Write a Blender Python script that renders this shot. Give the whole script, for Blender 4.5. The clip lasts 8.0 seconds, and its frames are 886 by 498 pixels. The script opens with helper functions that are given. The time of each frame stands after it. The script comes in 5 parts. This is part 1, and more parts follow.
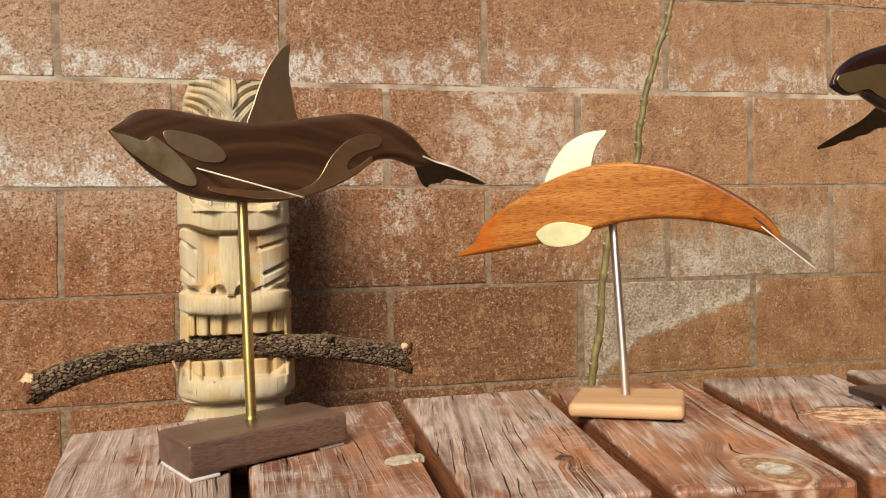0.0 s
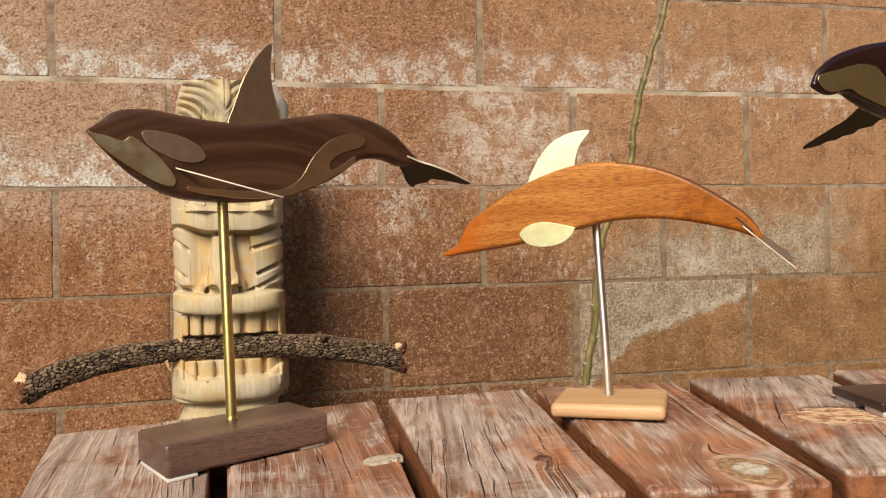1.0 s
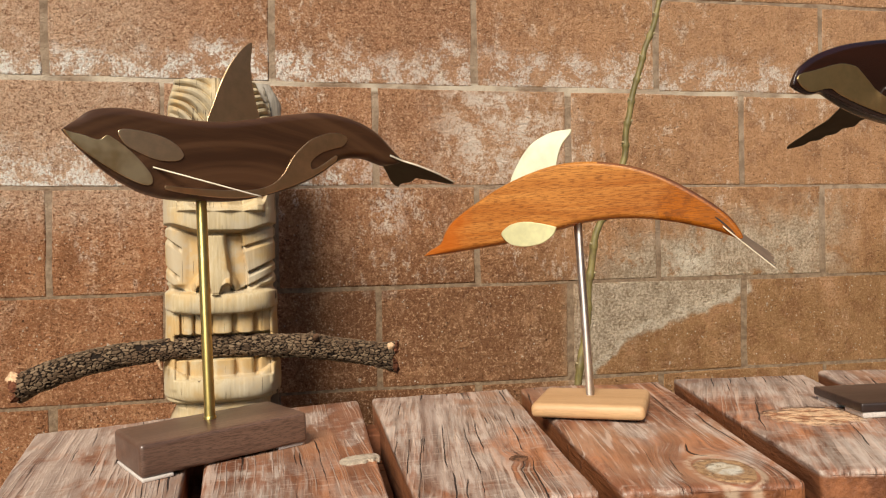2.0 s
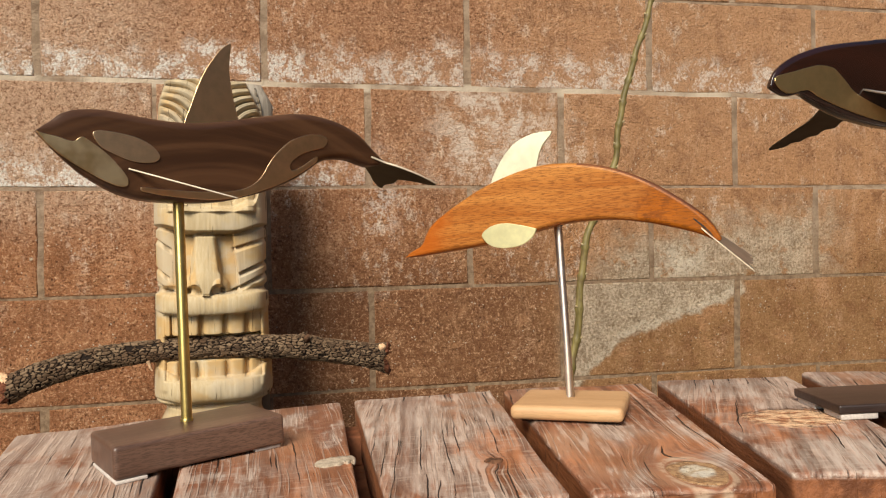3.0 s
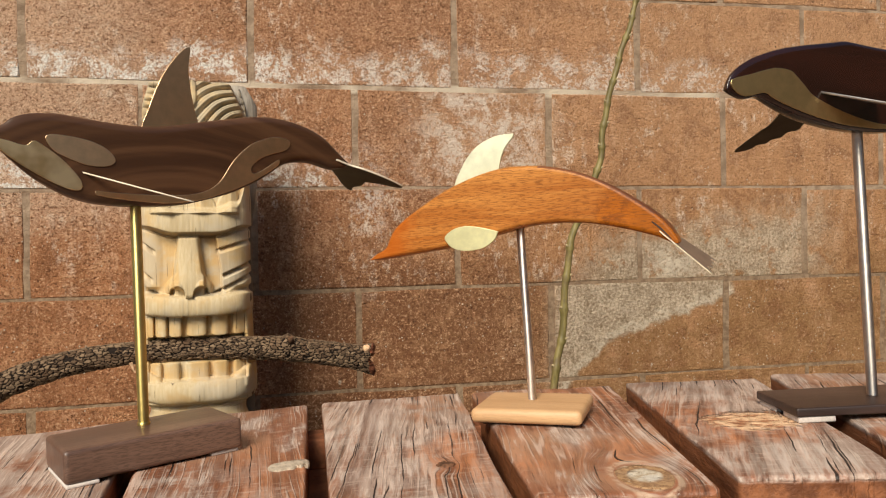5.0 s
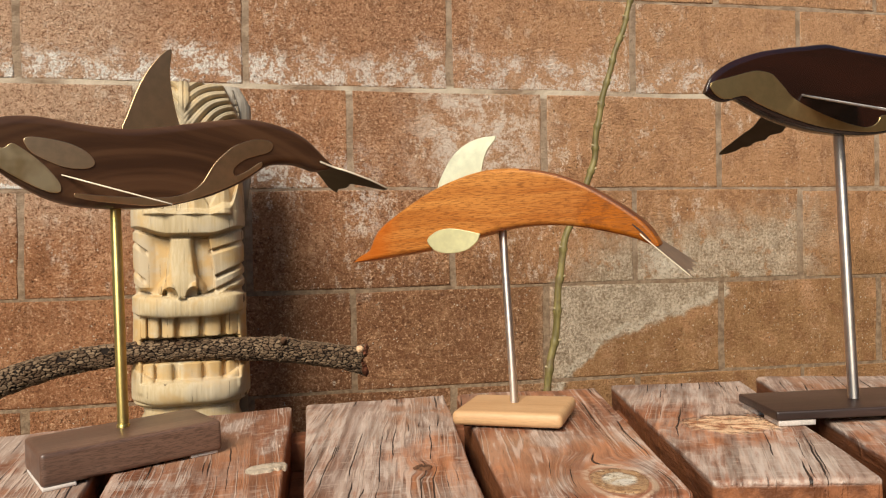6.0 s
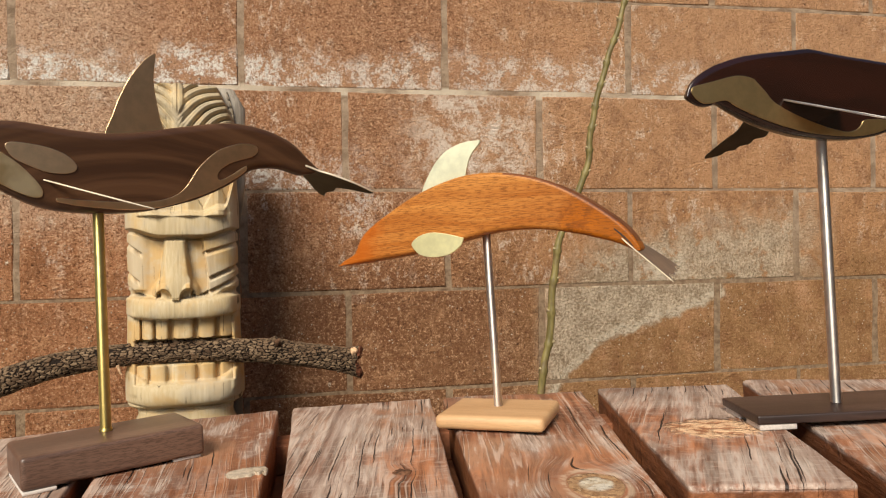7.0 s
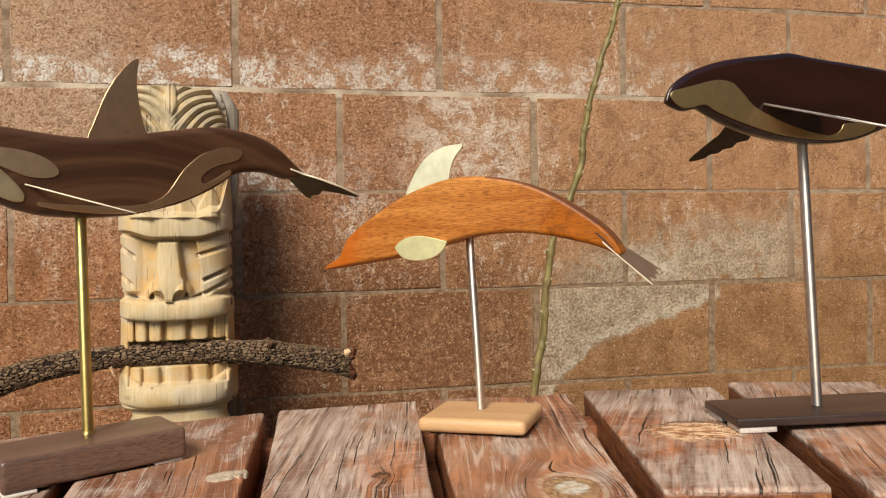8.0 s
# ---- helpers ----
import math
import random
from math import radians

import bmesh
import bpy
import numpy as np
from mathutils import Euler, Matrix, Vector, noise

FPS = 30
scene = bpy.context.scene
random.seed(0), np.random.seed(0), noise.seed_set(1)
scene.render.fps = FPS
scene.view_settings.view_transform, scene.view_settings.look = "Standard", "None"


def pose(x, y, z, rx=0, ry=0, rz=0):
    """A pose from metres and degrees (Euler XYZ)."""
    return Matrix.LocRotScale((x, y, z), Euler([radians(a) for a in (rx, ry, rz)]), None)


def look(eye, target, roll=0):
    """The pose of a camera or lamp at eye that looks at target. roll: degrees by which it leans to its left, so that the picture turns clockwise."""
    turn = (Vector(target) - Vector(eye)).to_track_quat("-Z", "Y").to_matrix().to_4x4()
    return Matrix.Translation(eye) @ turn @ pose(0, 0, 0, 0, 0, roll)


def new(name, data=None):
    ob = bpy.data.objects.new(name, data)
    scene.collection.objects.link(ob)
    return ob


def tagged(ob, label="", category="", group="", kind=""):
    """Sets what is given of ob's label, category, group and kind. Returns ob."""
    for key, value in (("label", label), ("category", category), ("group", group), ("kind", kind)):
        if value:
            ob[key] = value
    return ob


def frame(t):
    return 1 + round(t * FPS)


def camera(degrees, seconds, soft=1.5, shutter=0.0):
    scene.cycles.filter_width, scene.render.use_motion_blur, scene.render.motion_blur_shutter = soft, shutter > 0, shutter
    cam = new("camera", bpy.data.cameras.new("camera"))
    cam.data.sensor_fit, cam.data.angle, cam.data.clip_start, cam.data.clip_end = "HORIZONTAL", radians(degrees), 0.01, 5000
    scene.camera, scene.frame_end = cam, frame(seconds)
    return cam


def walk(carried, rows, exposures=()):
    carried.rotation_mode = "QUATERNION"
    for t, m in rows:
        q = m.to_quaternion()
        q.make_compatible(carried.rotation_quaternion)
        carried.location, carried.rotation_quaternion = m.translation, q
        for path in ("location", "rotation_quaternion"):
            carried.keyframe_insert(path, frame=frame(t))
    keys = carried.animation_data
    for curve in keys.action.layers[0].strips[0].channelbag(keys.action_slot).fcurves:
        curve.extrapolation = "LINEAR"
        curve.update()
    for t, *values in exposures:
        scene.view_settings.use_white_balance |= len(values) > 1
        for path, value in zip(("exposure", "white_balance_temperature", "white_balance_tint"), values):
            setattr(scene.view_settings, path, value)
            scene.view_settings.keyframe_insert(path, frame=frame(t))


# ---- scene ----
cam = camera(64.7, 8.0, soft=1.2)
PATH = [
    (0, (0.4411, -1.3803, 0.5886), (0.8208, 0.5832, 0.5708), -1.11),
    (0.5, (0.4472, -1.3820, 0.5891), (0.8242, 0.5821, 0.5705), -1.12),
    (1, (0.4534, -1.3822, 0.5884), (0.8288, 0.5821, 0.5704), -1.11),
    (1.5, (0.4595, -1.3829, 0.5880), (0.8336, 0.5817, 0.5686), -1.05),
    (3, (0.4785, -1.3855, 0.5886), (0.8561, 0.5785, 0.5710), -1.02),
    (3.5, (0.4846, -1.3863, 0.5889), (0.8621, 0.5777, 0.5711), -1.04),
    (4, (0.4909, -1.3869, 0.5892), (0.8691, 0.5770, 0.5719), -1.08),
    (4.5, (0.4971, -1.3885, 0.5897), (0.8749, 0.5753, 0.5717), -1.09),
    (6, (0.5157, -1.3921, 0.5913), (0.8907, 0.5724, 0.5742), -1.02),
    (6.5, (0.5212, -1.3935, 0.5925), (0.8939, 0.5714, 0.5749), -0.99),
    (7, (0.5267, -1.3950, 0.5936), (0.8990, 0.5700, 0.5772), -1.01),
    (7.5, (0.5323, -1.3969, 0.5950), (0.9044, 0.5681, 0.5786), -1.03),
    (8, (0.5377, -1.3986, 0.5954), (0.9091, 0.5665, 0.5801), -1.04),
]
walk(cam, [(t, look(eye, target, roll)) for t, eye, target, roll in PATH], exposures=[(0.0, 0.14, 6500, 6), (8.0, 0.14, 6500, 6)])

# ---------------------------------------------------------------- light
world = bpy.data.worlds.new("sky")
scene.world = world
world.use_nodes = True
sky = world.node_tree.nodes.new("ShaderNodeTexSky")
sky.sky_type, sky.sun_disc = "NISHITA", False
sky.sun_elevation, sky.sun_rotation = radians(40), radians(208)
background = world.node_tree.nodes["Background"]
background.inputs["Strength"].default_value = 0.068
world.node_tree.links.new(sky.outputs[0], background.inputs["Color"])

lamp = bpy.data.lights.new("sun", "SUN")
lamp.energy, lamp.angle, lamp.color = 4.6, radians(27), (1.0, 0.895, 0.75)
sun = new("sun", lamp)
sun.matrix_world = look((-2.1, -3.9, 3.7), (0, 0, 0))


# ---------------------------------------------------------------- materials
class Nodes:
    """A small builder for one procedural material."""

    def __init__(self, name):
        self.mat = bpy.data.materials.new(name)
        self.mat.use_nodes = True
        self.tree = self.mat.node_tree
        self.bsdf = self.tree.nodes["Principled BSDF"]

    def put(self, socket, value):
        if isinstance(value, bpy.types.NodeSocket):
            self.tree.links.new(value, socket)
        elif isinstance(value, tuple) and len(value) == 3 and socket.type == "RGBA":
            socket.default_value = (*value, 1)
        else:
            socket.default_value = value

    def set(self, **values):
        for key, value in values.items():
            self.put(self.bsdf.inputs[key.replace("_", " ")], value)
        return self

    def math(self, op, a, b=0.0, clamp=False):
        n = self.tree.nodes.new("ShaderNodeMath")
        n.operation, n.use_clamp = op, clamp
        self.put(n.inputs[0], a)
        self.put(n.inputs[1], b)
        return n.outputs[0]

    def add(self, a, b):
        return self.math("ADD", a, b)

    def sub(self, a, b):
        return self.math("SUBTRACT", a, b)

    def mul(self, a, b):
        return self.math("MULTIPLY", a, b)

    def step(self, v, lo, hi):
        """0 below lo, 1 above hi, smooth between (lo may be the larger)."""
        n = self.tree.nodes.new("ShaderNodeMapRange")
        n.interpolation_type = "SMOOTHSTEP"
        flip = lo > hi
        self.put(n.inputs[0], v)
        n.inputs[1].default_value, n.inputs[2].default_value = min(lo, hi), max(lo, hi)
        n.inputs[3].default_value, n.inputs[4].default_value = (1, 0) if flip else (0, 1)
        return n.outputs[0]

    def mix(self, f, a, b):
        n = self.tree.nodes.new("ShaderNodeMix")
        n.data_type = "RGBA"
        self.put(n.inputs[0], f)
        self.put(n.inputs[6], a)
        self.put(n.inputs[7], b)
        return n.outputs[2]

    def grey(self, v):
        n = self.tree.nodes.new("ShaderNodeCombineColor")
        for i in range(3):
            self.put(n.inputs[i], v)
        return n.outputs[0]

    def local(self):
        return self.tree.nodes.new("ShaderNodeTexCoord").outputs["Object"]

    def place(self):
        return self.tree.nodes.new("ShaderNodeNewGeometry").outputs["Position"]

    def chance(self):
        return self.tree.nodes.new("ShaderNodeObjectInfo").outputs["Random"]

    def split(self, v):
        n = self.tree.nodes.new("ShaderNodeSeparateXYZ")
        self.put(n.inputs[0], v)
        return n.outputs

    def join(self, x, y, z):
        n = self.tree.nodes.new("ShaderNodeCombineXYZ")
        for i, v in enumerate((x, y, z)):
            self.put(n.inputs[i], v)
        return n.outputs[0]

    def stretch(self, v, sx, sy, sz, shift=(0, 0, 0)):
        n = self.tree.nodes.new("ShaderNodeMapping")
        self.put(n.inputs[0], v)
        n.inputs["Scale"].default_value, n.inputs["Location"].default_value = (sx, sy, sz), shift
        return n.outputs[0]

    def noise(self, v, scale, detail=4.0, rough=0.55, warp=0.0):
        n = self.tree.nodes.new("ShaderNodeTexNoise")
        self.put(n.inputs["Vector"], v)
        for key, value in (("Scale", scale), ("Detail", detail), ("Roughness", rough), ("Distortion", warp)):
            n.inputs[key].default_value = value
        return n.outputs[0]

    def cells(self, v, scale, feature="F1", chance=1.0):
        n = self.tree.nodes.new("ShaderNodeTexVoronoi")
        n.feature = feature
        self.put(n.inputs["Vector"], v)
        n.inputs["Scale"].default_value, n.inputs["Randomness"].default_value = scale, chance
        return n.outputs[0]

    def bump(self, height, depth, strength=1.0):
        n = self.tree.nodes.new("ShaderNodeBump")
        n.inputs["Distance"].default_value, n.inputs["Strength"].default_value = depth, strength
        self.put(n.inputs["Height"], height)
        self.put(self.bsdf.inputs["Normal"], n.outputs[0])
        return self

def block_material():
    """Rough brown concrete block with aggregate specks, lime bloom and a smear of grey cement."""
    m = Nodes("brown_concrete_block")
    p = m.place()
    x, y, z = m.split(p)[0:3]
    grain = m.noise(p, 230, 5, 0.8)
    mid = m.noise(p, 95, 6, 0.8, 0.4)
    wide = m.noise(p, 4.5, 4, 0.6)
    warm = m.mix(m.step(wide, 0.3, 0.7), (0.36, 0.150, 0.068), (0.51, 0.228, 0.108))
    warm = m.mix(m.mul(m.chance(), 0.45), warm, (0.29, 0.142, 0.078))
    base = m.mix(m.mul(m.step(m.add(x, m.mul(m.sub(wide, 0.5), 1.2)), 0.55, 1.25), 0.8), warm, (0.535, 0.285, 0.135))
    # Darker brown patch, ragged at its edges, low between x 0.4 and 1.05.
    dark_patch = m.mul(m.mul(m.step(m.add(x, m.mul(m.sub(wide, 0.5), 0.3)), 0.38, 0.54), m.step(m.add(x, m.mul(m.sub(wide, 0.5), 0.3)), 1.06, 0.96)), m.step(m.add(z, m.mul(m.sub(m.noise(p, 14, 5, 0.7), 0.5), 0.14)), 0.66, 0.47))
    base = m.mix(m.mul(dark_patch, 0.68), base, (0.185, 0.088, 0.044))
    # Yellow-brown tint at the right that deepens towards the bottom.
    low_tint = m.mul(m.step(x, 0.85, 1.15), m.step(m.add(z, m.mul(m.sub(wide, 0.5), 0.5)), 0.62, 0.42))
    base = m.mix(m.mul(low_tint, 0.6), base, (0.29, 0.160, 0.066))
    upper = m.mul(m.step(x, 0.72, 1.05), m.step(m.add(z, m.mul(m.sub(wide, 0.5), 0.2)), 0.60, 0.76))
    base = m.mix(m.mul(upper, 0.12), base, (0.66, 0.345, 0.200))
    crumb = m.add(m.mul(grain, 0.55), m.mul(mid, 0.45))
    mottle = m.noise(m.stretch(p, 1, 1, 1, (7, 2, 1)), 20, 4, 0.6)
    base = m.mix(m.mul(m.step(mottle, 0.52, 0.36), 0.55), base, (0.25, 0.108, 0.050))
    base = m.mix(m.mul(m.step(mottle, 0.52, 0.68), 0.5), base, (0.60, 0.315, 0.165))
    coarse = m.sub(1.0, m.mul(m.step(x, 0.80, 1.15), 0.45))
    base = m.mix(m.mul(m.mul(m.step(crumb, 0.480, 0.425), 0.82), coarse), base, (0.122, 0.051, 0.025))
    base = m.mix(m.mul(m.mul(m.step(crumb, 0.525, 0.575), 0.85), coarse), base, (0.72, 0.44, 0.262))
    splash = m.mul(m.step(m.cells(m.stretch(p, 1.0, 1, 0.6), 34), 0.13, 0.06), m.step(m.noise(p, 6, 2), 0.5, 0.62))
    specks = m.mul(m.step(m.cells(p, 95), 0.16, 0.10), m.step(m.add(m.noise(p, 14, 2), m.mul(m.step(z, 0.55, 0.40), 0.06)), 0.52, 0.6))
    base = m.mix(m.math("MAXIMUM", specks, m.mul(splash, m.step(mid, 0.46, 0.54))), base, (0.70, 0.60, 0.48))
    pits = m.mul(m.step(m.cells(m.stretch(p, 1, 1, 1, (3, 1, 7)), 90), 0.2, 0.08), m.step(m.noise(p, 20, 2), 0.5, 0.6))
    base = m.mix(m.mul(pits, 0.6), base, (0.07, 0.032, 0.02))
    # lime bloom, low in two courses
    blot = m.add(m.mul(m.noise(p, 26, 5, 0.7, 0.5), 0.62), m.mul(m.noise(p, 150, 5, 0.75), 0.38))
    tall = m.noise(m.stretch(p, 1, 1, 0.15), 11, 3, 0.6)
    low_a = m.mul(m.step(m.sub(z, m.mul(tall, 0.15)), 0.915, 0.868), m.step(z, 0.893, 0.9))
    low_b = m.mul(m.mul(m.step(m.sub(z, m.mul(tall, 0.16)), 0.72, 0.65), m.step(z, 0.695, 0.702)), m.step(x, 0.74, 0.40))
    drip = m.mul(m.mul(m.step(m.math("ABSOLUTE", m.sub(x, 0.622)), 0.05, 0.012), m.step(z, 0.56, 0.66)), m.step(z, 0.71, 0.69))
    drip = m.math("MAXIMUM", m.mul(drip, 0.5), m.mul(m.mul(m.step(m.math("ABSOLUTE", m.sub(x, 0.512)), 0.045, 0.012), m.step(z, 0.745, 0.715)), m.step(z, 0.695, 0.702)))
    haze = m.mul(m.mul(m.step(m.math("ABSOLUTE", m.sub(x, 0.86)), 0.2, 0.03), m.step(z, 0.66, 0.75)), m.step(z, 0.905, 0.88))
    runs = m.mul(m.mul(m.step(m.noise(m.stretch(p, 1, 1, 0.12), 48, 4, 0.65), 0.5, 0.66), m.step(z, 0.80, 0.875)), m.mul(m.step(z, 0.898, 0.89), m.step(m.noise(p, 5, 2), 0.42, 0.58)))
    side = m.add(0.6, m.mul(m.step(x, 0.75, 0.3), 0.4))
    bloom = m.mul(m.math("MAXIMUM", m.mul(low_a, side), m.math("MAXIMUM", low_b, drip)), m.mul(m.step(m.add(blot, m.mul(m.sub(grain, 0.5), 0.25)), 0.47, 0.545), m.add(0.35, m.mul(m.step(m.noise(m.stretch(p, 1, 1, 0.8), 150, 4, 0.75), 0.43, 0.50), 0.65))))
    veil = m.math("MAXIMUM", m.mul(haze, m.step(blot, 0.36, 0.56)), m.mul(m.math("MAXIMUM", low_a, low_b), 0.4))
    veil = m.math("MAXIMUM", veil, m.mul(runs, m.step(mid, 0.4, 0.56)))
    veil = m.math("MAXIMUM", veil, m.mul(m.mul(m.step(m.noise(m.stretch(p, 1, 1, 0.5), 9, 5, 0.75), 0.52, 0.66), m.step(crumb, 0.45, 0.54)), 0.8))
    # Lime chalk, thicker upwards; the brighter light up there is coloured in too.
    chalk_and_light = m.mul(m.step(m.add(z, m.mul(m.sub(m.noise(p, 8, 5, 0.7), 0.5), 0.5)), 0.58, 0.98), m.step(crumb, 0.42, 0.56))
    left = m.mul(m.mul(m.step(x, 0.36, 0.10), m.step(z, 0.58, 0.70)), m.step(crumb, 0.40, 0.55))
    streak = m.mul(m.mul(m.step(m.noise(m.stretch(p, 1, 1, 0.16), 34, 5, 0.7), 0.50, 0.64), m.step(z, 0.50, 0.62)), m.step(crumb, 0.44, 0.56))
    veil = m.math("MAXIMUM", veil, m.math("MAXIMUM", m.mul(chalk_and_light, 0.42), m.math("MAXIMUM", m.mul(left, 0.8), m.mul(streak, 0.95))))
    veil = m.mul(veil, m.sub(1.0, m.mul(dark_patch, 0.6)))
    base = m.mix(m.mul(veil, 0.62), base, (0.76, 0.490, 0.325))
    # Faded tint growing upwards, partly stronger light put into the colour.
    faded_light = m.step(m.add(z, m.mul(m.sub(m.noise(p, 6, 5, 0.7), 0.5), 0.4)), 0.55, 0.92)
    base = m.mix(m.mul(faded_light, 0.10), base, (0.66, 0.375, 0.215))
    stains = m.mul(m.mul(m.step(m.noise(m.stretch(p, 1, 1, 0.55), 36, 6, 0.78), 0.52, 0.58), m.step(m.noise(m.stretch(p, 1, 1, 1, (2, 0, 5)), 5.5, 4, 0.6), 0.46, 0.58)), m.step(z, 0.44, 0.56))
    base = m.mix(m.mul(m.mul(stains, m.add(0.2, m.mul(m.step(crumb, 0.46, 0.54), 0.8))), 0.7), base, (0.86, 0.71, 0.58))
    base = m.mix(m.mul(m.mul(haze, m.step(m.add(m.mul(blot, 0.7), m.mul(crumb, 0.3)), 0.46, 0.56)), 0.85), base, (0.86, 0.74, 0.64))
    base = m.mix(m.mul(left, 0.38), base, (0.80, 0.60, 0.45))
    base = m.mix(bloom, base, (0.97, 0.90, 0.83))
    # cement smear with a slanting lower edge
    ragged = m.mul(m.sub(m.noise(p, 24, 4, 0.6), 0.5), 0.07)
    line = m.math("MINIMUM", m.add(0.318, m.mul(m.sub(x, 1.071), 0.96)), m.add(0.372, m.mul(m.sub(x, 1.127), 0.31)))
    edge = m.sub(m.sub(z, m.mul(ragged, 0.7)), line)
    body = m.mul(m.mul(m.step(edge, -0.004, 0.010), m.step(x, 0.97, 1.03)), m.mul(m.step(m.add(z, ragged), 0.515, 0.495), m.step(m.add(x, m.mul(ragged, 0.5)), 1.425, 1.405)))
    far = m.mul(m.mul(m.step(m.add(x, ragged), 1.0, 1.14), m.step(m.sub(m.add(z, m.mul(ragged, 2.2)), m.mul(m.sub(x, 1.3), 0.15)), 0.66, 0.56)), m.mul(m.step(z, 0.492, 0.505), m.step(m.add(x, m.mul(ragged, 2)), 1.72, 1.55)))
    smear = m.math("MAXIMUM", body, m.mul(m.mul(far, m.step(m.noise(p, 19, 5, 0.75), 0.36, 0.47)), 0.92))
    cement = m.mix(m.step(m.add(m.mul(m.noise(p, 170, 4, 0.7), 0.7), m.mul(m.noise(p, 30, 3, 0.6), 0.3)), 0.38, 0.62), (0.29, 0.215, 0.142), (0.76, 0.625, 0.475))
    base = m.mix(m.mul(smear, 0.85), base, cement)
    fresh = m.mul(m.mul(m.step(m.math("ABSOLUTE", m.sub(x, 1.275)), 0.075, 0.01), m.step(m.math("ABSOLUTE", m.sub(z, 0.540)), 0.050, 0.008)), m.step(m.noise(p, 55, 5, 0.7), 0.40, 0.56))
    rim = m.mul(m.mul(m.step(m.math("ABSOLUTE", m.sub(edge, 0.016)), 0.016, 0.004), body), m.step(m.noise(p, 60, 4, 0.7), 0.42, 0.56))
    base = m.mix(m.mul(m.math("MAXIMUM", fresh, m.mul(rim, 0.6)), 0.8), base, (0.80, 0.69, 0.55))
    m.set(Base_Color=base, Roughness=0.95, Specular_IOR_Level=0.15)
    curl = m.noise(m.stretch(p, 1, 1, 1, (5, 3, 2)), 120, 3, 0.6, 1.6)
    h = m.add(m.add(m.mul(grain, 0.7), m.mul(curl, 0.8)), m.add(m.mul(mid, 0.6), m.mul(pits, -0.8)))
    m.bump(h, 0.0080, 1.0)
    return m.mat


def mortar_material():
    m = Nodes("mortar")
    p = m.place()
    base = m.mix(m.step(m.noise(p, 25, 4, 0.6), 0.35, 0.65), (0.21, 0.142, 0.095), (0.37, 0.272, 0.192))
    base = m.mix(m.step(m.noise(p, 160, 3, 0.6), 0.55, 0.7), base, (0.22, 0.15, 0.10))
    z = m.split(p)[2]
    bed = m.step(m.math("ABSOLUTE", m.sub(m.math("FRACT", m.mul(z, 5.0)), 0.5)), 0.05, 0.03)
    base = m.mix(m.mul(bed, 0.55), base, m.mix(m.step(m.noise(m.stretch(p, 0.4, 1, 1), 50, 5, 0.75), 0.36, 0.62), (0.15, 0.085, 0.052), (0.44, 0.330, 0.235)))
    base = m.mix(m.mul(m.step(z, 0.64, 0.48), 0.7), base, m.mix(m.step(m.noise(p, 70, 4, 0.7), 0.4, 0.6), (0.13, 0.078, 0.045), (0.27, 0.185, 0.115)))
    lime = m.mul(m.mul(m.step(z, 0.885, 0.892), m.step(z, 0.912, 0.905)), m.step(m.noise(p, 7, 3), 0.35, 0.55))
    base = m.mix(m.mul(lime, 0.7), base, (0.66, 0.56, 0.44))
    m.set(Base_Color=base, Roughness=0.95, Specular_IOR_Level=0.15)
    m.bump(m.add(m.noise(p, 240, 3, 0.7), m.noise(p, 60, 3, 0.6)), 0.003, 0.8)
    return m.mat


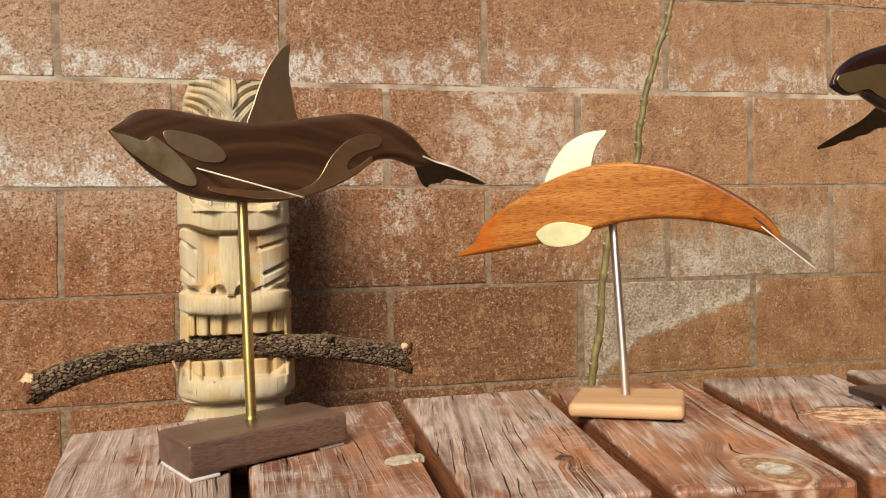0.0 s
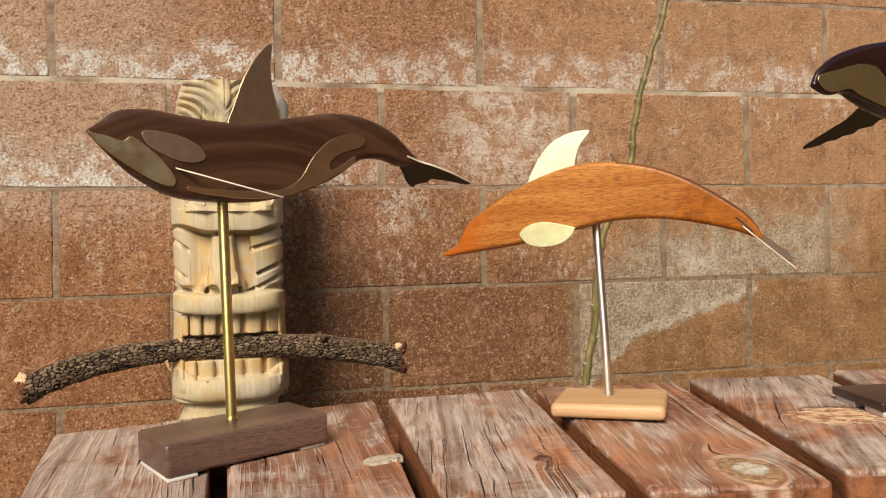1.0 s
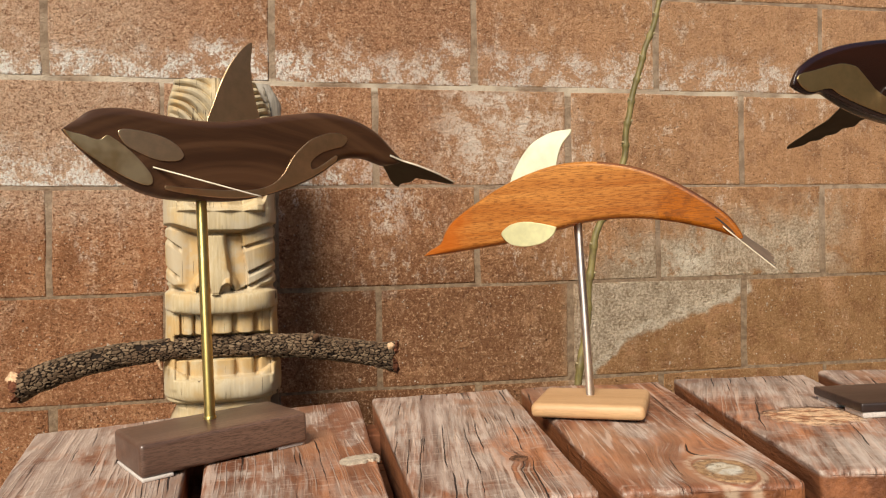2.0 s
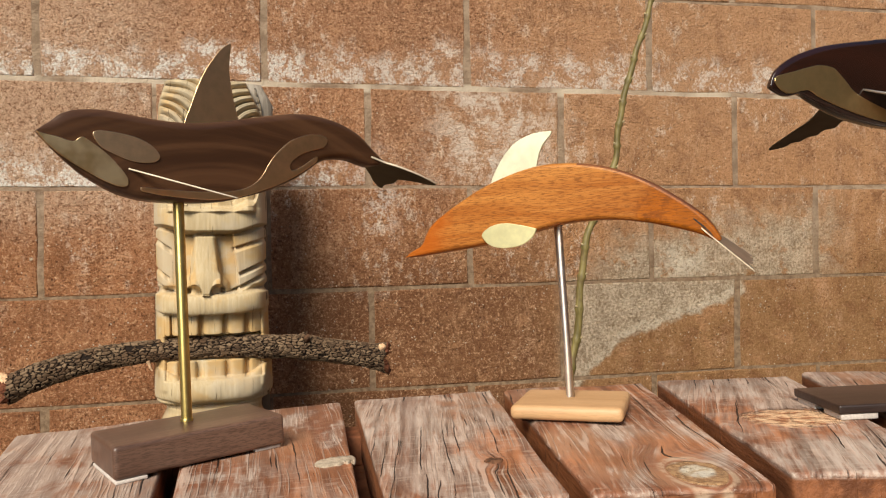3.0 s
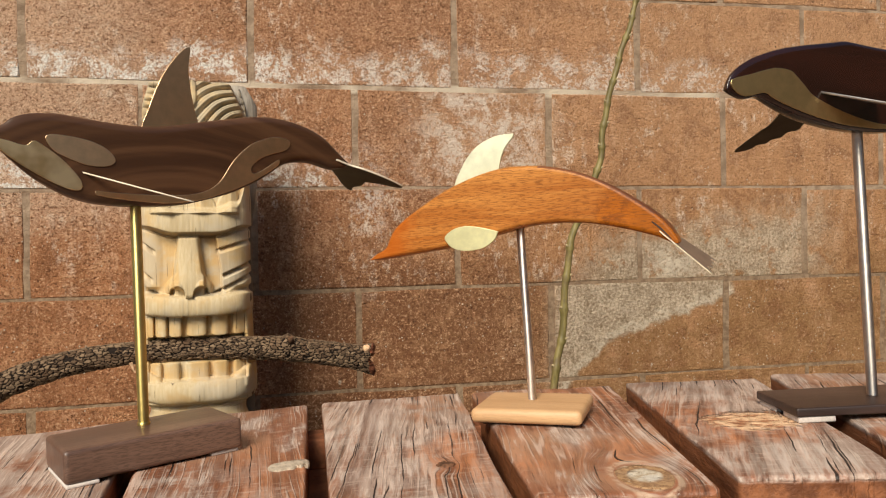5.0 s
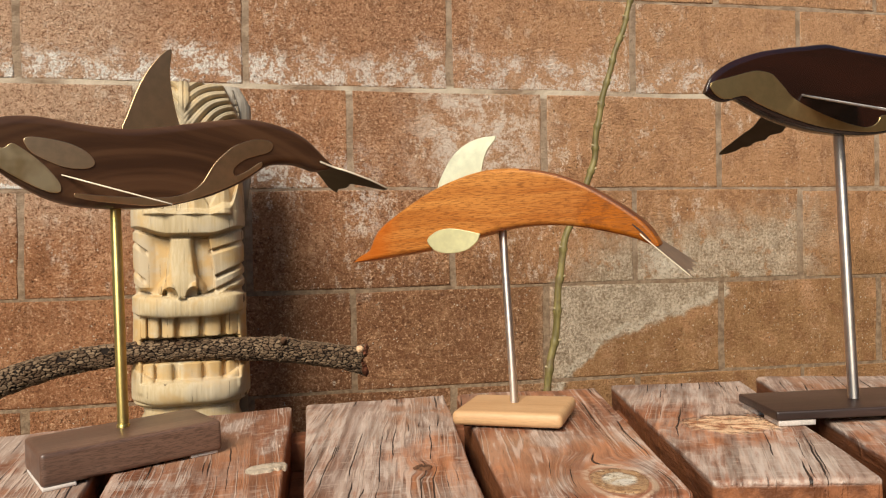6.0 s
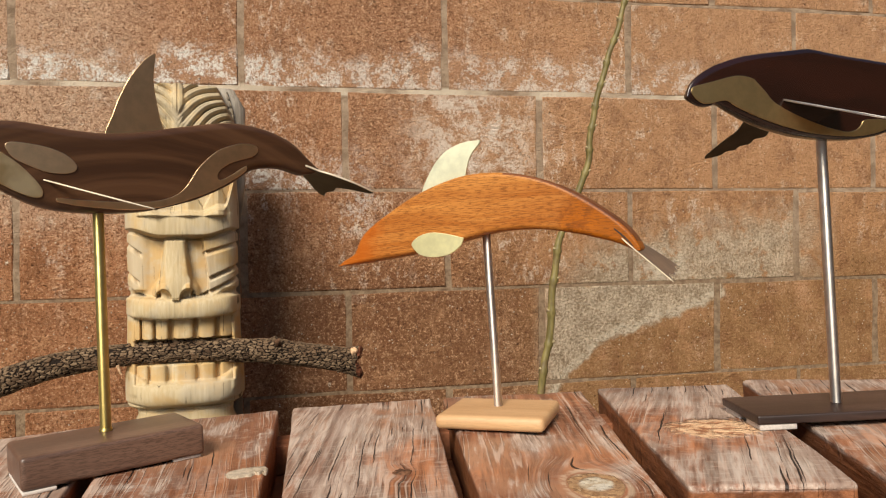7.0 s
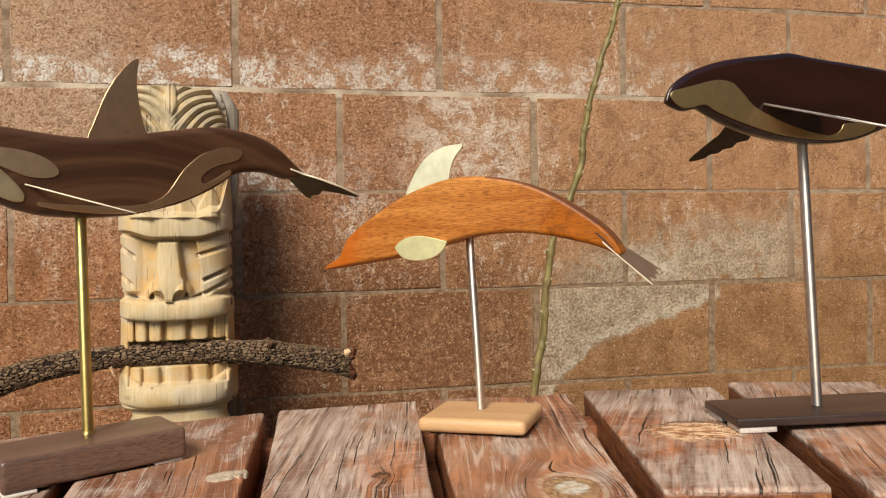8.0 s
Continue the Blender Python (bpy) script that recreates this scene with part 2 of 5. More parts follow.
def plank_material(name, knots, red=0.5, shift=0.0, torn=None, checked=0.0, tilt=0.0, streak=1.0, zones=()):
    """Worn red-brown stain over greying softwood, grain along y, bent round knots given as (x, y, size)."""
    m = Nodes(name)
    v = m.local()
    x, y, z = m.split(v)[0:3]
    wob = m.mul(m.sub(m.noise(m.stretch(v, 1, 0.35, 1, (shift, 0, 0)), 16, 3), 0.5), 0.010)
    u = m.add(m.add(x, wob), m.mul(y, tilt))
    heart, pale, close = 0.0, 0.0, 0.0
    for kx, ky, size in knots:
        dx, dy = m.sub(x, kx), m.mul(m.sub(y, ky), 0.62)
        d = m.math("SQRT", m.add(m.mul(dx, dx), m.mul(dy, dy)))
        near = m.mul(m.step(d, size * 2.6, size * 0.9), 0.8 if size > 0.008 else 0.18)
        u = m.add(m.mul(u, m.sub(1.0, near)), m.mul(m.add(d, wob), near))
        if size < 0.008:
            continue
        close = m.math("MAXIMUM", close, m.step(d, size * 2.0, size * 1.3))
        pale = m.math("MAXIMUM", pale, m.mul(m.step(d, size * 1.0, size * 1.06), m.step(m.add(d, m.mul(wob, 0.9)), size * 1.26, size * 1.12)))
        heart = m.math("MAXIMUM", heart, m.step(m.add(d, m.mul(wob, 0.15)), size, size * 0.8))
    g = m.join(m.add(u, shift), m.mul(y, 0.05), m.mul(z, 0.4))
    rings = m.add(m.mul(m.sub(m.noise(g, 150, 3, 0.6), 0.5), streak), 0.5)
    fine = m.noise(m.join(m.add(u, shift), m.mul(y, 0.09), z), 420, 4, 0.65)
    worn = m.noise(m.stretch(v, 1.25, 0.85, 1, (shift * 2, shift, 0)), 24, 7, 0.68, 0.5)
    patch = m.noise(m.stretch(v, 1, 0.8, 1, (shift, 3, 0)), 10, 4, 0.6)
    stain = m.mix(m.step(rings, 0.38, 0.62), (0.140, 0.053, 0.027), (0.345, 0.140, 0.074))
    stain = m.mix(m.mul(m.step(patch, 0.48, 0.62), 0.7), stain, (0.44, 0.245, 0.152))
    bare = m.mix(m.step(rings, 0.38, 0.60), (0.30, 0.219, 0.176), (0.49, 0.385, 0.320))
    level = 0.62 - 0.26 * (1 - red)
    wear = m.step(m.add(worn, m.mul(m.sub(fine, 0.5), 0.24)), level - 0.10, level + 0.08)
    base = m.mix(m.mul(wear, 0.85), stain, bare)
    base = m.mix(m.mul(m.step(m.add(fine, m.mul(worn, 0.5)), 0.80, 0.92), 0.45), base, (0.68, 0.56, 0.485))
    base = m.mix(m.mul(m.step(fine, 0.44, 0.34), 0.5 * streak), base, (0.085, 0.038, 0.024))
    # broad stretches of brighter stain or silvered wood
    for zx, zy, half_x, half_y, fresh in zones:
        dx, dy = m.mul(m.sub(x, zx), 1 / half_x), m.mul(m.sub(y, zy), 1 / half_y)
        d = m.add(m.math("SQRT", m.add(m.mul(dx, dx), m.mul(dy, dy))), m.mul(m.sub(worn, 0.5), 2.2))
        inside = m.mul(m.step(d, 1.15, 0.65), m.add(0.35, m.mul(m.step(fine, 0.40, 0.58), 0.65)))
        tones = ((0.250, 0.088, 0.036), (0.52, 0.215, 0.098)) if fresh else ((0.290, 0.225, 0.185), (0.60, 0.50, 0.435))
        base = m.mix(m.mul(inside, 0.72), base, m.mix(m.step(rings, 0.40, 0.60), *tones))
    # raised pale growth rings that run with the grain and round the knots
    lines = m.noise(m.join(m.add(u, shift * 0.7), m.mul(y, 0.022), shift), 62, 2, 0.45)
    ridge = 0.0
    for at in (0.40, 0.47, 0.53, 0.60):
        ridge = m.math("MAXIMUM", ridge, m.step(m.math("ABSOLUTE", m.sub(m.add(lines, m.mul(m.sub(fine, 0.5), 0.02)), at)), 0.011, 0.004))
    ridge = m.mul(ridge, m.step(m.noise(m.stretch(v, 1, 0.6, 1, (1, shift, 4)), 26, 3, 0.6), 0.40, 0.56))
    ridge = m.mul(ridge, m.sub(1.0, close))
    base = m.mix(m.mul(ridge, 0.55), base, (0.66, 0.50, 0.41))
    base = m.mix(m.mul(m.step(lines, 0.45, 0.36), 0.35), base, (0.13, 0.050, 0.028))
    saw = m.noise(m.join(m.mul(x, 0.25), y, shift), 330, 3, 0.6)
    base = m.mix(m.mul(m.mul(m.step(saw, 0.54, 0.66), m.step(patch, 0.60, 0.46)), 0.30), base, (0.62, 0.50, 0.42))
    # drying cracks: slits along the grain that open and close
    sway = m.mul(m.sub(m.noise(m.join(m.mul(y, 1.0), shift, m.mul(x, 3.0)), 24, 3), 0.5), 0.0045)
    crack = 0.0
    for count, start, width, long in ((74, 0.510 - checked, 0.040, 9), (140, 0.53 - checked, 0.050, 14), (33, 0.50 - checked * 0.5, 0.022, 6)):
        lanes = m.mul(m.add(m.add(u, sway), 0.37 / count), count)
        lane = m.math("FLOOR", lanes)
        off = m.math("ABSOLUTE", m.sub(m.sub(lanes, lane), 0.5))
        opened = m.step(m.noise(m.join(m.mul(lane, 7.31), m.mul(y, long), shift * 3 + count), 1.0, 2, 0.5), start + 0.03, start + 0.13)
        crack = m.math("MAXIMUM", crack, m.step(m.sub(m.mul(opened, width), off), 0.0, width * 0.22))
    crack = m.mul(crack, m.step(m.noise(m.stretch(v, 1, 0.35, 1, (shift * 5, 2, 0)), 30, 2, 0.5), 0.42, 0.50))
    crack = m.mul(crack, m.step(z, -0.004, -0.002))
    base = m.mix(m.mul(crack, 0.95), base, (0.016, 0.009, 0.007))
    # unfaded stain on the sides
    flank = m.step(z, -0.0015, -0.004)
    base = m.mix(flank, base, m.mix(m.step(m.noise(m.stretch(v, 1, 0.1, 1), 120, 4, 0.6), 0.35, 0.65), (0.14, 0.047, 0.018), (0.31, 0.115, 0.047)))
    if knots:
        wood = m.mix(m.step(m.noise(v, 190, 5, 0.75), 0.42, 0.58), (0.24, 0.13, 0.06), (0.66, 0.53, 0.38))
        base = m.mix(m.mul(heart, 0.85), base, wood)
        base = m.mix(m.mul(m.mul(pale, m.step(m.noise(v, 90, 4, 0.7), 0.40, 0.54)), 0.6), base, (0.62, 0.47, 0.34))
    rough_patch = 0.0
    if torn:
        tx, ty, size = torn
        dx, dy = m.mul(m.sub(x, tx), 0.75), m.mul(m.sub(y, ty), 1.0)
        d = m.add(m.math("SQRT", m.add(m.mul(dx, dx), m.mul(dy, dy))), m.mul(m.sub(m.noise(v, 75, 4, 0.65), 0.5), 0.03))
        fibre = m.noise(m.stretch(v, 0.7, 1.1, 1), 120, 4, 0.65, 0.3)
        rough_patch = m.mul(m.step(d, size, size * 0.75), fibre)
        base = m.mix(m.mul(m.step(d, size, size * 0.65), 0.85), base, m.mix(m.step(fibre, 0.40, 0.53), (0.36, 0.145, 0.06), (0.86, 0.57, 0.345)))
    m.set(Base_Color=base, Roughness=m.add(0.45, m.mul(wear, 0.25)), Specular_IOR_Level=0.45)
    m.bump(m.add(m.add(m.add(m.add(m.mul(fine, 0.6), m.mul(ridge, 0.35)), m.mul(rings, 0.6)), m.mul(rough_patch, 5.0)), m.mul(crack, -2.2)), 0.0013, 1.0)
    return m.mat


def fine_wood(name, dark, light, rough=0.35, coat=0.2, pores=0.0, figure=1.0, blotch=None, tipped=None, arch=None, coat_rough=0.25, gloss=0.5):
    """Oiled hardwood with its grain along x."""
    m = Nodes(name)
    v = m.local()
    x, y, z = m.split(v)[0:3]
    bend = m.mul(m.sub(m.noise(m.stretch(v, 0.6, 1, 1.0), 13, 2), 0.5), 0.05 * figure)
    g = m.join(m.mul(x, 0.10), y, m.add(z, bend))
    bands = m.noise(g, 75, 3, 0.55)
    fine = m.noise(m.join(m.mul(x, 0.05), y, m.add(z, bend)), 620, 3, 0.6)
    base = m.mix(m.step(m.add(m.mul(bands, 0.75), m.mul(fine, 0.25)), 0.36, 0.64), dark, light)
    if arch:
        # arched growth rings where the saw met the heart of the board
        cx, cz, wide, colour = arch
        dx, dz = m.mul(m.sub(x, cx), 1 / wide), m.sub(z, cz)
        d = m.add(m.math("SQRT", m.add(m.mul(dx, dx), m.mul(dz, dz))), m.mul(bend, 0.10))
        ring = m.noise(m.join(d, m.mul(y, 0.3), m.mul(x, 0.02)), 125, 2, 0.6)
        base = m.mix(m.mul(m.step(ring, 0.42, 0.66), 0.85), base, colour)
        base = m.mix(m.mul(m.step(ring, 0.40, 0.28), 0.45), base, tuple(c * 0.55 for c in dark))
    if blotch:
        # a deeper tone round one point, patchy along its edge
        cx, cz, size, colour, rim = blotch
        dx, dz = m.sub(x, cx), m.sub(z, cz)
        d = m.add(m.math("SQRT", m.add(m.mul(dx, dx), m.mul(dz, dz))), m.mul(m.sub(m.noise(v, 60, 4), 0.5), 0.02))
        base = m.mix(m.mul(m.step(d, size, size * 0.8), 0.9), base, m.mix(m.step(m.noise(v, 55, 4, 0.65), 0.40, 0.62), colour, tuple(c * 1.25 for c in colour)))
        patchy = m.mul(m.mul(m.step(d, size, size * 0.86), m.step(d, size * 0.45, size * 0.7)), m.step(m.noise(v, 150, 5, 0.75), 0.44, 0.56))
        base = m.mix(m.mul(patchy, 0.6), base, rim)
    if pores:
        dash = m.noise(m.join(m.mul(x, 0.09), y, z), 1900, 2, 0.5)
        base = m.mix(m.mul(m.step(dash, 0.51, 0.58), pores), base, tuple(c * 0.42 for c in dark))
    if tipped:
        at, colour = tipped
        base = m.mix(m.mul(m.step(m.add(m.add(x, m.mul(m.sub(z, 0.115), -0.25)), m.mul(m.sub(m.noise(v, 90, 4, 0.7), 0.5), 0.022)), at + 0.010, at - 0.010), 0.75), base, colour)
    m.set(Base_Color=base, Roughness=m.add(rough - 0.06, m.mul(fine, 0.12)), Coat_Weight=coat, Coat_Roughness=coat_rough, Specular_IOR_Level=gloss)
    m.bump(m.add(fine, m.mul(bands, 0.3)), 0.0002, 0.6)
    return m.mat


def metal(name, colour, rough, brushed=0.0, glints=None):
    m = Nodes(name)
    v = m.local()
    scratch = m.noise(m.stretch(v, 1, 1, 0.04 if brushed else 1), 900, 3, 0.6)
    cloud = m.noise(v, 45, 3, 0.5)
    base = m.mix(m.step(m.add(m.mul(cloud, 0.6), m.mul(m.noise(v, 150, 4, 0.65), 0.4)), 0.36, 0.64), colour, tuple(c * 0.80 for c in colour))
    if glints:
        # Bright reflections painted into the metal colour as dots and clouds.
        shine = m.math("MAXIMUM", m.mul(m.step(m.cells(v, 75), 0.30, 0.05), 0.8), m.step(m.noise(v, 38, 3, 0.6), 0.46, 0.68))
        base = m.mix(shine, base, glints)
    m.set(Base_Color=base, Metallic=1.0,
          Roughness=m.add(rough - 0.08, m.add(m.mul(cloud, 0.12), m.mul(scratch, 0.06))))
    if brushed:
        turn = m.tree.nodes.new("ShaderNodeTangent")
        turn.direction_type, turn.axis = "RADIAL", "Z"
        m.set(Anisotropic=0.9, Anisotropic_Rotation=0.25, Tangent=turn.outputs[0])
    m.bump(scratch, 0.0001, 0.25)
    return m.mat


def plain(name, colour, rough, size=200.0, relief=0.0005, spread=0.35):
    m = Nodes(name)
    v = m.local()
    n = m.noise(v, size, 4, 0.65)
    w = m.noise(v, size / 9, 3, 0.55)
    base = m.mix(m.mul(m.step(m.add(m.mul(n, 0.6), m.mul(w, 0.4)), 0.38, 0.62), 1.0), tuple(c * (1 - spread) for c in colour), tuple(min(1, c * (1 + spread)) for c in colour))
    m.set(Base_Color=base, Roughness=rough, Specular_IOR_Level=0.3)
    m.bump(n, relief, 0.8)
    return m.mat


def carved_material():
    """Pale carved softwood, grain upright, greyed where it is weathered."""
    m = Nodes("carved_pale_wood")
    v = m.local()
    x, y, z = m.split(v)[0:3]
    grain = m.noise(m.join(x, y, m.mul(z, 0.06)), 260, 3, 0.6)
    fine = m.noise(m.join(x, y, m.mul(z, 0.05)), 900, 2, 0.6)
    patch = m.noise(v, 17, 4, 0.6)
    base = m.mix(m.step(grain, 0.35, 0.65), (0.52, 0.400, 0.232), (0.585, 0.470, 0.296))
    base = m.mix(m.mul(m.step(patch, 0.48, 0.64), 0.8), base, (0.55, 0.370, 0.170))
    base = m.mix(m.mul(m.step(m.noise(v, 9, 4, 0.65), 0.48, 0.62), 0.55), base, (0.50, 0.44, 0.35))
    # orange oil left in the sockets and between the teeth
    nx = m.math("ABSOLUTE", m.add(x, 0.0108))
    socket = m.mul(m.mul(m.step(nx, 0.012, 0.016), m.step(nx, 0.052, 0.036)), m.mul(m.step(z, 0.520, 0.535), m.step(z, 0.610, 0.600)))
    teeth = m.mul(m.mul(m.step(z, 0.385, 0.398), m.step(z, 0.486, 0.480)), m.step(y, -0.112, -0.100))
    base = m.mix(m.mul(m.math("MAXIMUM", socket, teeth), m.mul(m.step(m.noise(v, 32, 4, 0.6), 0.36, 0.58), 0.75)), base, (0.56, 0.350, 0.135))
    # smoke-grey wash on the hair and the back
    base = m.mix(m.mul(m.mul(m.step(z, 0.66, 0.74), m.step(m.noise(v, 30, 4, 0.65), 0.36, 0.58)), 0.75), base, (0.37, 0.305, 0.215))
    base = m.mix(m.mul(m.mul(m.mul(m.step(y, -0.064, -0.052), m.step(x, 0.0, 0.02)), m.step(z, 0.70, 0.66)), 0.9), base, (0.115, 0.100, 0.085))
    bark_side = m.mul(m.step(y, -0.060, -0.054), m.step(z, 0.66, 0.70))
    base = m.mix(m.mul(bark_side, 0.85), base, m.mix(m.step(grain, 0.35, 0.65), (0.22, 0.19, 0.165), (0.36, 0.32, 0.28)))
    check = m.noise(m.join(x, m.mul(y, 0.2), m.mul(z, 0.012)), 55, 1, 0.4)
    split = m.mul(m.step(m.math("ABSOLUTE", m.sub(check, 0.5)), 0.008, 0.003), m.step(m.noise(v, 24, 2), 0.54, 0.60))
    base = m.mix(m.mul(split, 0.85), base, (0.08, 0.05, 0.03))
    m.set(Base_Color=base, Roughness=0.72, Specular_IOR_Level=0.25)
    m.bump(m.add(m.add(grain, m.mul(fine, 0.5)), m.mul(split, -2.5)), 0.0004, 0.7)
    return m.mat


def bark_material():
    """Bark in raised plates; the mesh carries how high each place of a plate stands."""
    m = Nodes("cracked_bark")
    v = m.local()
    high = m.tree.nodes.new("ShaderNodeAttribute")
    high.attribute_name = "plate"
    tone = m.tree.nodes.new("ShaderNodeAttribute")
    tone.attribute_name = "tone"
    n = m.noise(v, 300, 4, 0.75)
    w = m.noise(v, 34, 3, 0.6)
    top = m.mix(m.step(m.add(m.mul(n, 0.35), m.mul(tone.outputs["Fac"], 0.65)), 0.48, 0.86), (0.062, 0.036, 0.021), (0.245, 0.165, 0.102))
    top = m.mix(m.mul(m.step(w, 0.5, 0.66), 0.55), top, (0.115, 0.064, 0.036))
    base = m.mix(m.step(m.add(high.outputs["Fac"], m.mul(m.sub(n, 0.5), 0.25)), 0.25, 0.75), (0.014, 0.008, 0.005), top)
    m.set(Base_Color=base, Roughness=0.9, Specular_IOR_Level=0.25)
    m.bump(m.add(m.mul(high.outputs["Fac"], 0.6), m.mul(n, 0.3)), 0.0022, 1.0)
    return m.mat


def cane_material():
    m = Nodes("green_cane")
    v = m.place()
    n = m.noise(m.stretch(v, 1, 1, 0.2), 120, 3, 0.6)
    base = m.mix(m.step(n, 0.35, 0.65), (0.120, 0.093, 0.026), (0.235, 0.185, 0.062))
    base = m.mix(m.mul(m.step(m.noise(v, 40, 3), 0.52, 0.66), 0.7), base, (0.13, 0.085, 0.040))
    m.set(Base_Color=base, Roughness=0.55)
    m.bump(n, 0.0006, 0.6)
    return m.mat


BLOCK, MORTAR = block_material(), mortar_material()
WALNUT = fine_wood("oiled_walnut", (0.046, 0.0190, 0.0085), (0.074, 0.032, 0.0145), 0.38, 0.4, arch=(0.022, 0.138, 1.9, (0.108, 0.050, 0.024)), coat_rough=0.2, gloss=0.35)
WALNUT_BASE = fine_wood("walnut_base", (0.085, 0.043, 0.029), (0.165, 0.092, 0.064), 0.42, 0.3, 0.5, 0.3, coat_rough=0.18)
MAHOGANY = fine_wood("orange_mahogany", (0.36, 0.112, 0.016), (0.55, 0.225, 0.050), 0.46, 0.06, 0.62, 0.3, (0.098, 0.118, 0.053, (0.31, 0.082, 0.002), (0.17, 0.040, 0.003)), (-0.084, (0.40, 0.085, 0.001)), gloss=0.2)
DARK_EDGE = fine_wood("darkened_mahogany_edge", (0.10, 0.028, 0.007), (0.19, 0.058, 0.013), 0.55, 0.0)
ROSEWOOD = fine_wood("dark_rosewood", (0.009, 0.0026, 0.0015), (0.020, 0.0050, 0.0027), 0.22, 0.6, coat_rough=0.14)
EBONY = fine_wood("ebony_base", (0.024, 0.013, 0.0105), (0.055, 0.031, 0.026), 0.42, 0.1, 0.2, 0.2)
MAPLE = fine_wood("pale_maple", (0.51, 0.29, 0.138), (0.60, 0.37, 0.19), 0.52, 0.02, 0.15, 0.3)
BRASS = metal("satin_brass", (0.84, 0.565, 0.325), 0.34)
BELLY_BRASS = metal("yellow_satin_brass", (0.68, 0.48, 0.22), 0.36)
CHIN_BRASS = metal("warm_satin_brass", (0.74, 0.515, 0.255), 0.40, 0.0, (1.0, 0.80, 0.48))
EYE_BRASS = metal("grey_satin_brass", (0.88, 0.625, 0.385), 0.38)
FLIPPER_BRASS = metal("yellow_bright_brass", (0.95, 0.88, 0.51), 0.5)
PALE_BRASS = metal("bright_satin_brass", (0.93, 0.905, 0.67), 0.5)
BRASS_ROD = metal("brass_rod", (0.92, 0.74, 0.28), 0.52, 1)
STEEL = metal("brushed_steel", (0.93, 0.865, 0.80), 0.60, 1)
STEEL_PLATE = metal("steel_plate", (0.50, 0.45, 0.40), 0.45)
# Brass as it looks in shade, the darkness put into its colour.
SHADED_PLATE = metal("shaded_brass_plate", (0.10, 0.077, 0.05), 0.5)
FELT = plain("white_felt", (0.56, 0.50, 0.46), 0.95, 700, 0.0004, 0.12)
# Cut plate edges, made paler for the light they catch.
LIT_CUT_EDGE = metal("lit_cut_edge", (0.92, 0.83, 0.68), 0.7)
# Dark felt; it also colours the strip that paints the slot shade.
FELT_AND_SLOT_SHADE = plain("felt_and_slot_shade", (0.05, 0.035, 0.03), 0.95, 700, 0.0004, 0.2)
ROT = plain("dark_heartwood", (0.125, 0.042, 0.020), 0.85, 260, 0.002, 0.4)
FRESH = plain("fresh_torn_wood", (0.66, 0.42, 0.25), 0.8, 260, 0.0015, 0.35)
KNOB = plain("brown_broken_knob", (0.095, 0.048, 0.026), 0.85, 300, 0.002, 0.5)
CHIP = plain("pale_torn_wood", (0.43, 0.35, 0.265), 0.85, 300, 0.001, 0.3)
TIMBER = plain("red_stained_timber", (0.20, 0.075, 0.035), 0.7, 60, 0.0008, 0.35)
CARVED, BARK, CANE = carved_material(), bark_material(), cane_material()
BUD = plain("pale_bud", (0.42, 0.33, 0.19), 0.7, 300, 0.0005, 0.3)
SOIL = plain("brown_soil", (0.095, 0.074, 0.054), 0.95, 9, 0.004, 0.2)
# Dark tone of the unseen wall added for the brass to reflect.
REFLECTED_BROWN = plain("reflected_brown", (0.085, 0.056, 0.036), 0.95, 40, 0.002, 0.25)


# ---------------------------------------------------------------- builders
def link(name, bm, material, parent=None, label="", smooth=False, edge=None):
    me = bpy.data.meshes.new(name)
    bm.normal_update()
    bm.to_mesh(me)
    bm.free()
    me.materials.append(material)
    if edge:
        me.materials.append(edge)
    if smooth:
        for p in me.polygons:
            p.use_smooth = True
    ob = new(name, me)
    ob.parent = parent
    if label:
        tagged(ob, label)
    return ob


def part(name, bm, material, parent, label="", smooth=False, edge=None):
    return link(name, bm, material, parent, label, smooth, edge)


def curve_loop(points, steps=6, closed=True):
    """A smooth line through (x, z) points; a point given twice in a row stays a sharp corner."""
    p = [Vector(q) for q in points]
    n, out = len(p), []
    for i in range(n if closed else n - 1):
        a, b = p[i], p[(i + 1) % n]
        if (a - b).length < 1e-7:
            continue
        before = p[i - 1] if closed or i else a
        after = p[(i + 2) % n] if closed or i + 2 < n else b
        for k in range(steps):
            s = k / steps
            out.append(0.5 * (2 * a + (b - before) * s + (2 * before - 5 * a + 4 * b - after) * s * s + (3 * a - before - 3 * b + after) * s ** 3))
    if not closed:
        out.append(p[-1])
    return out


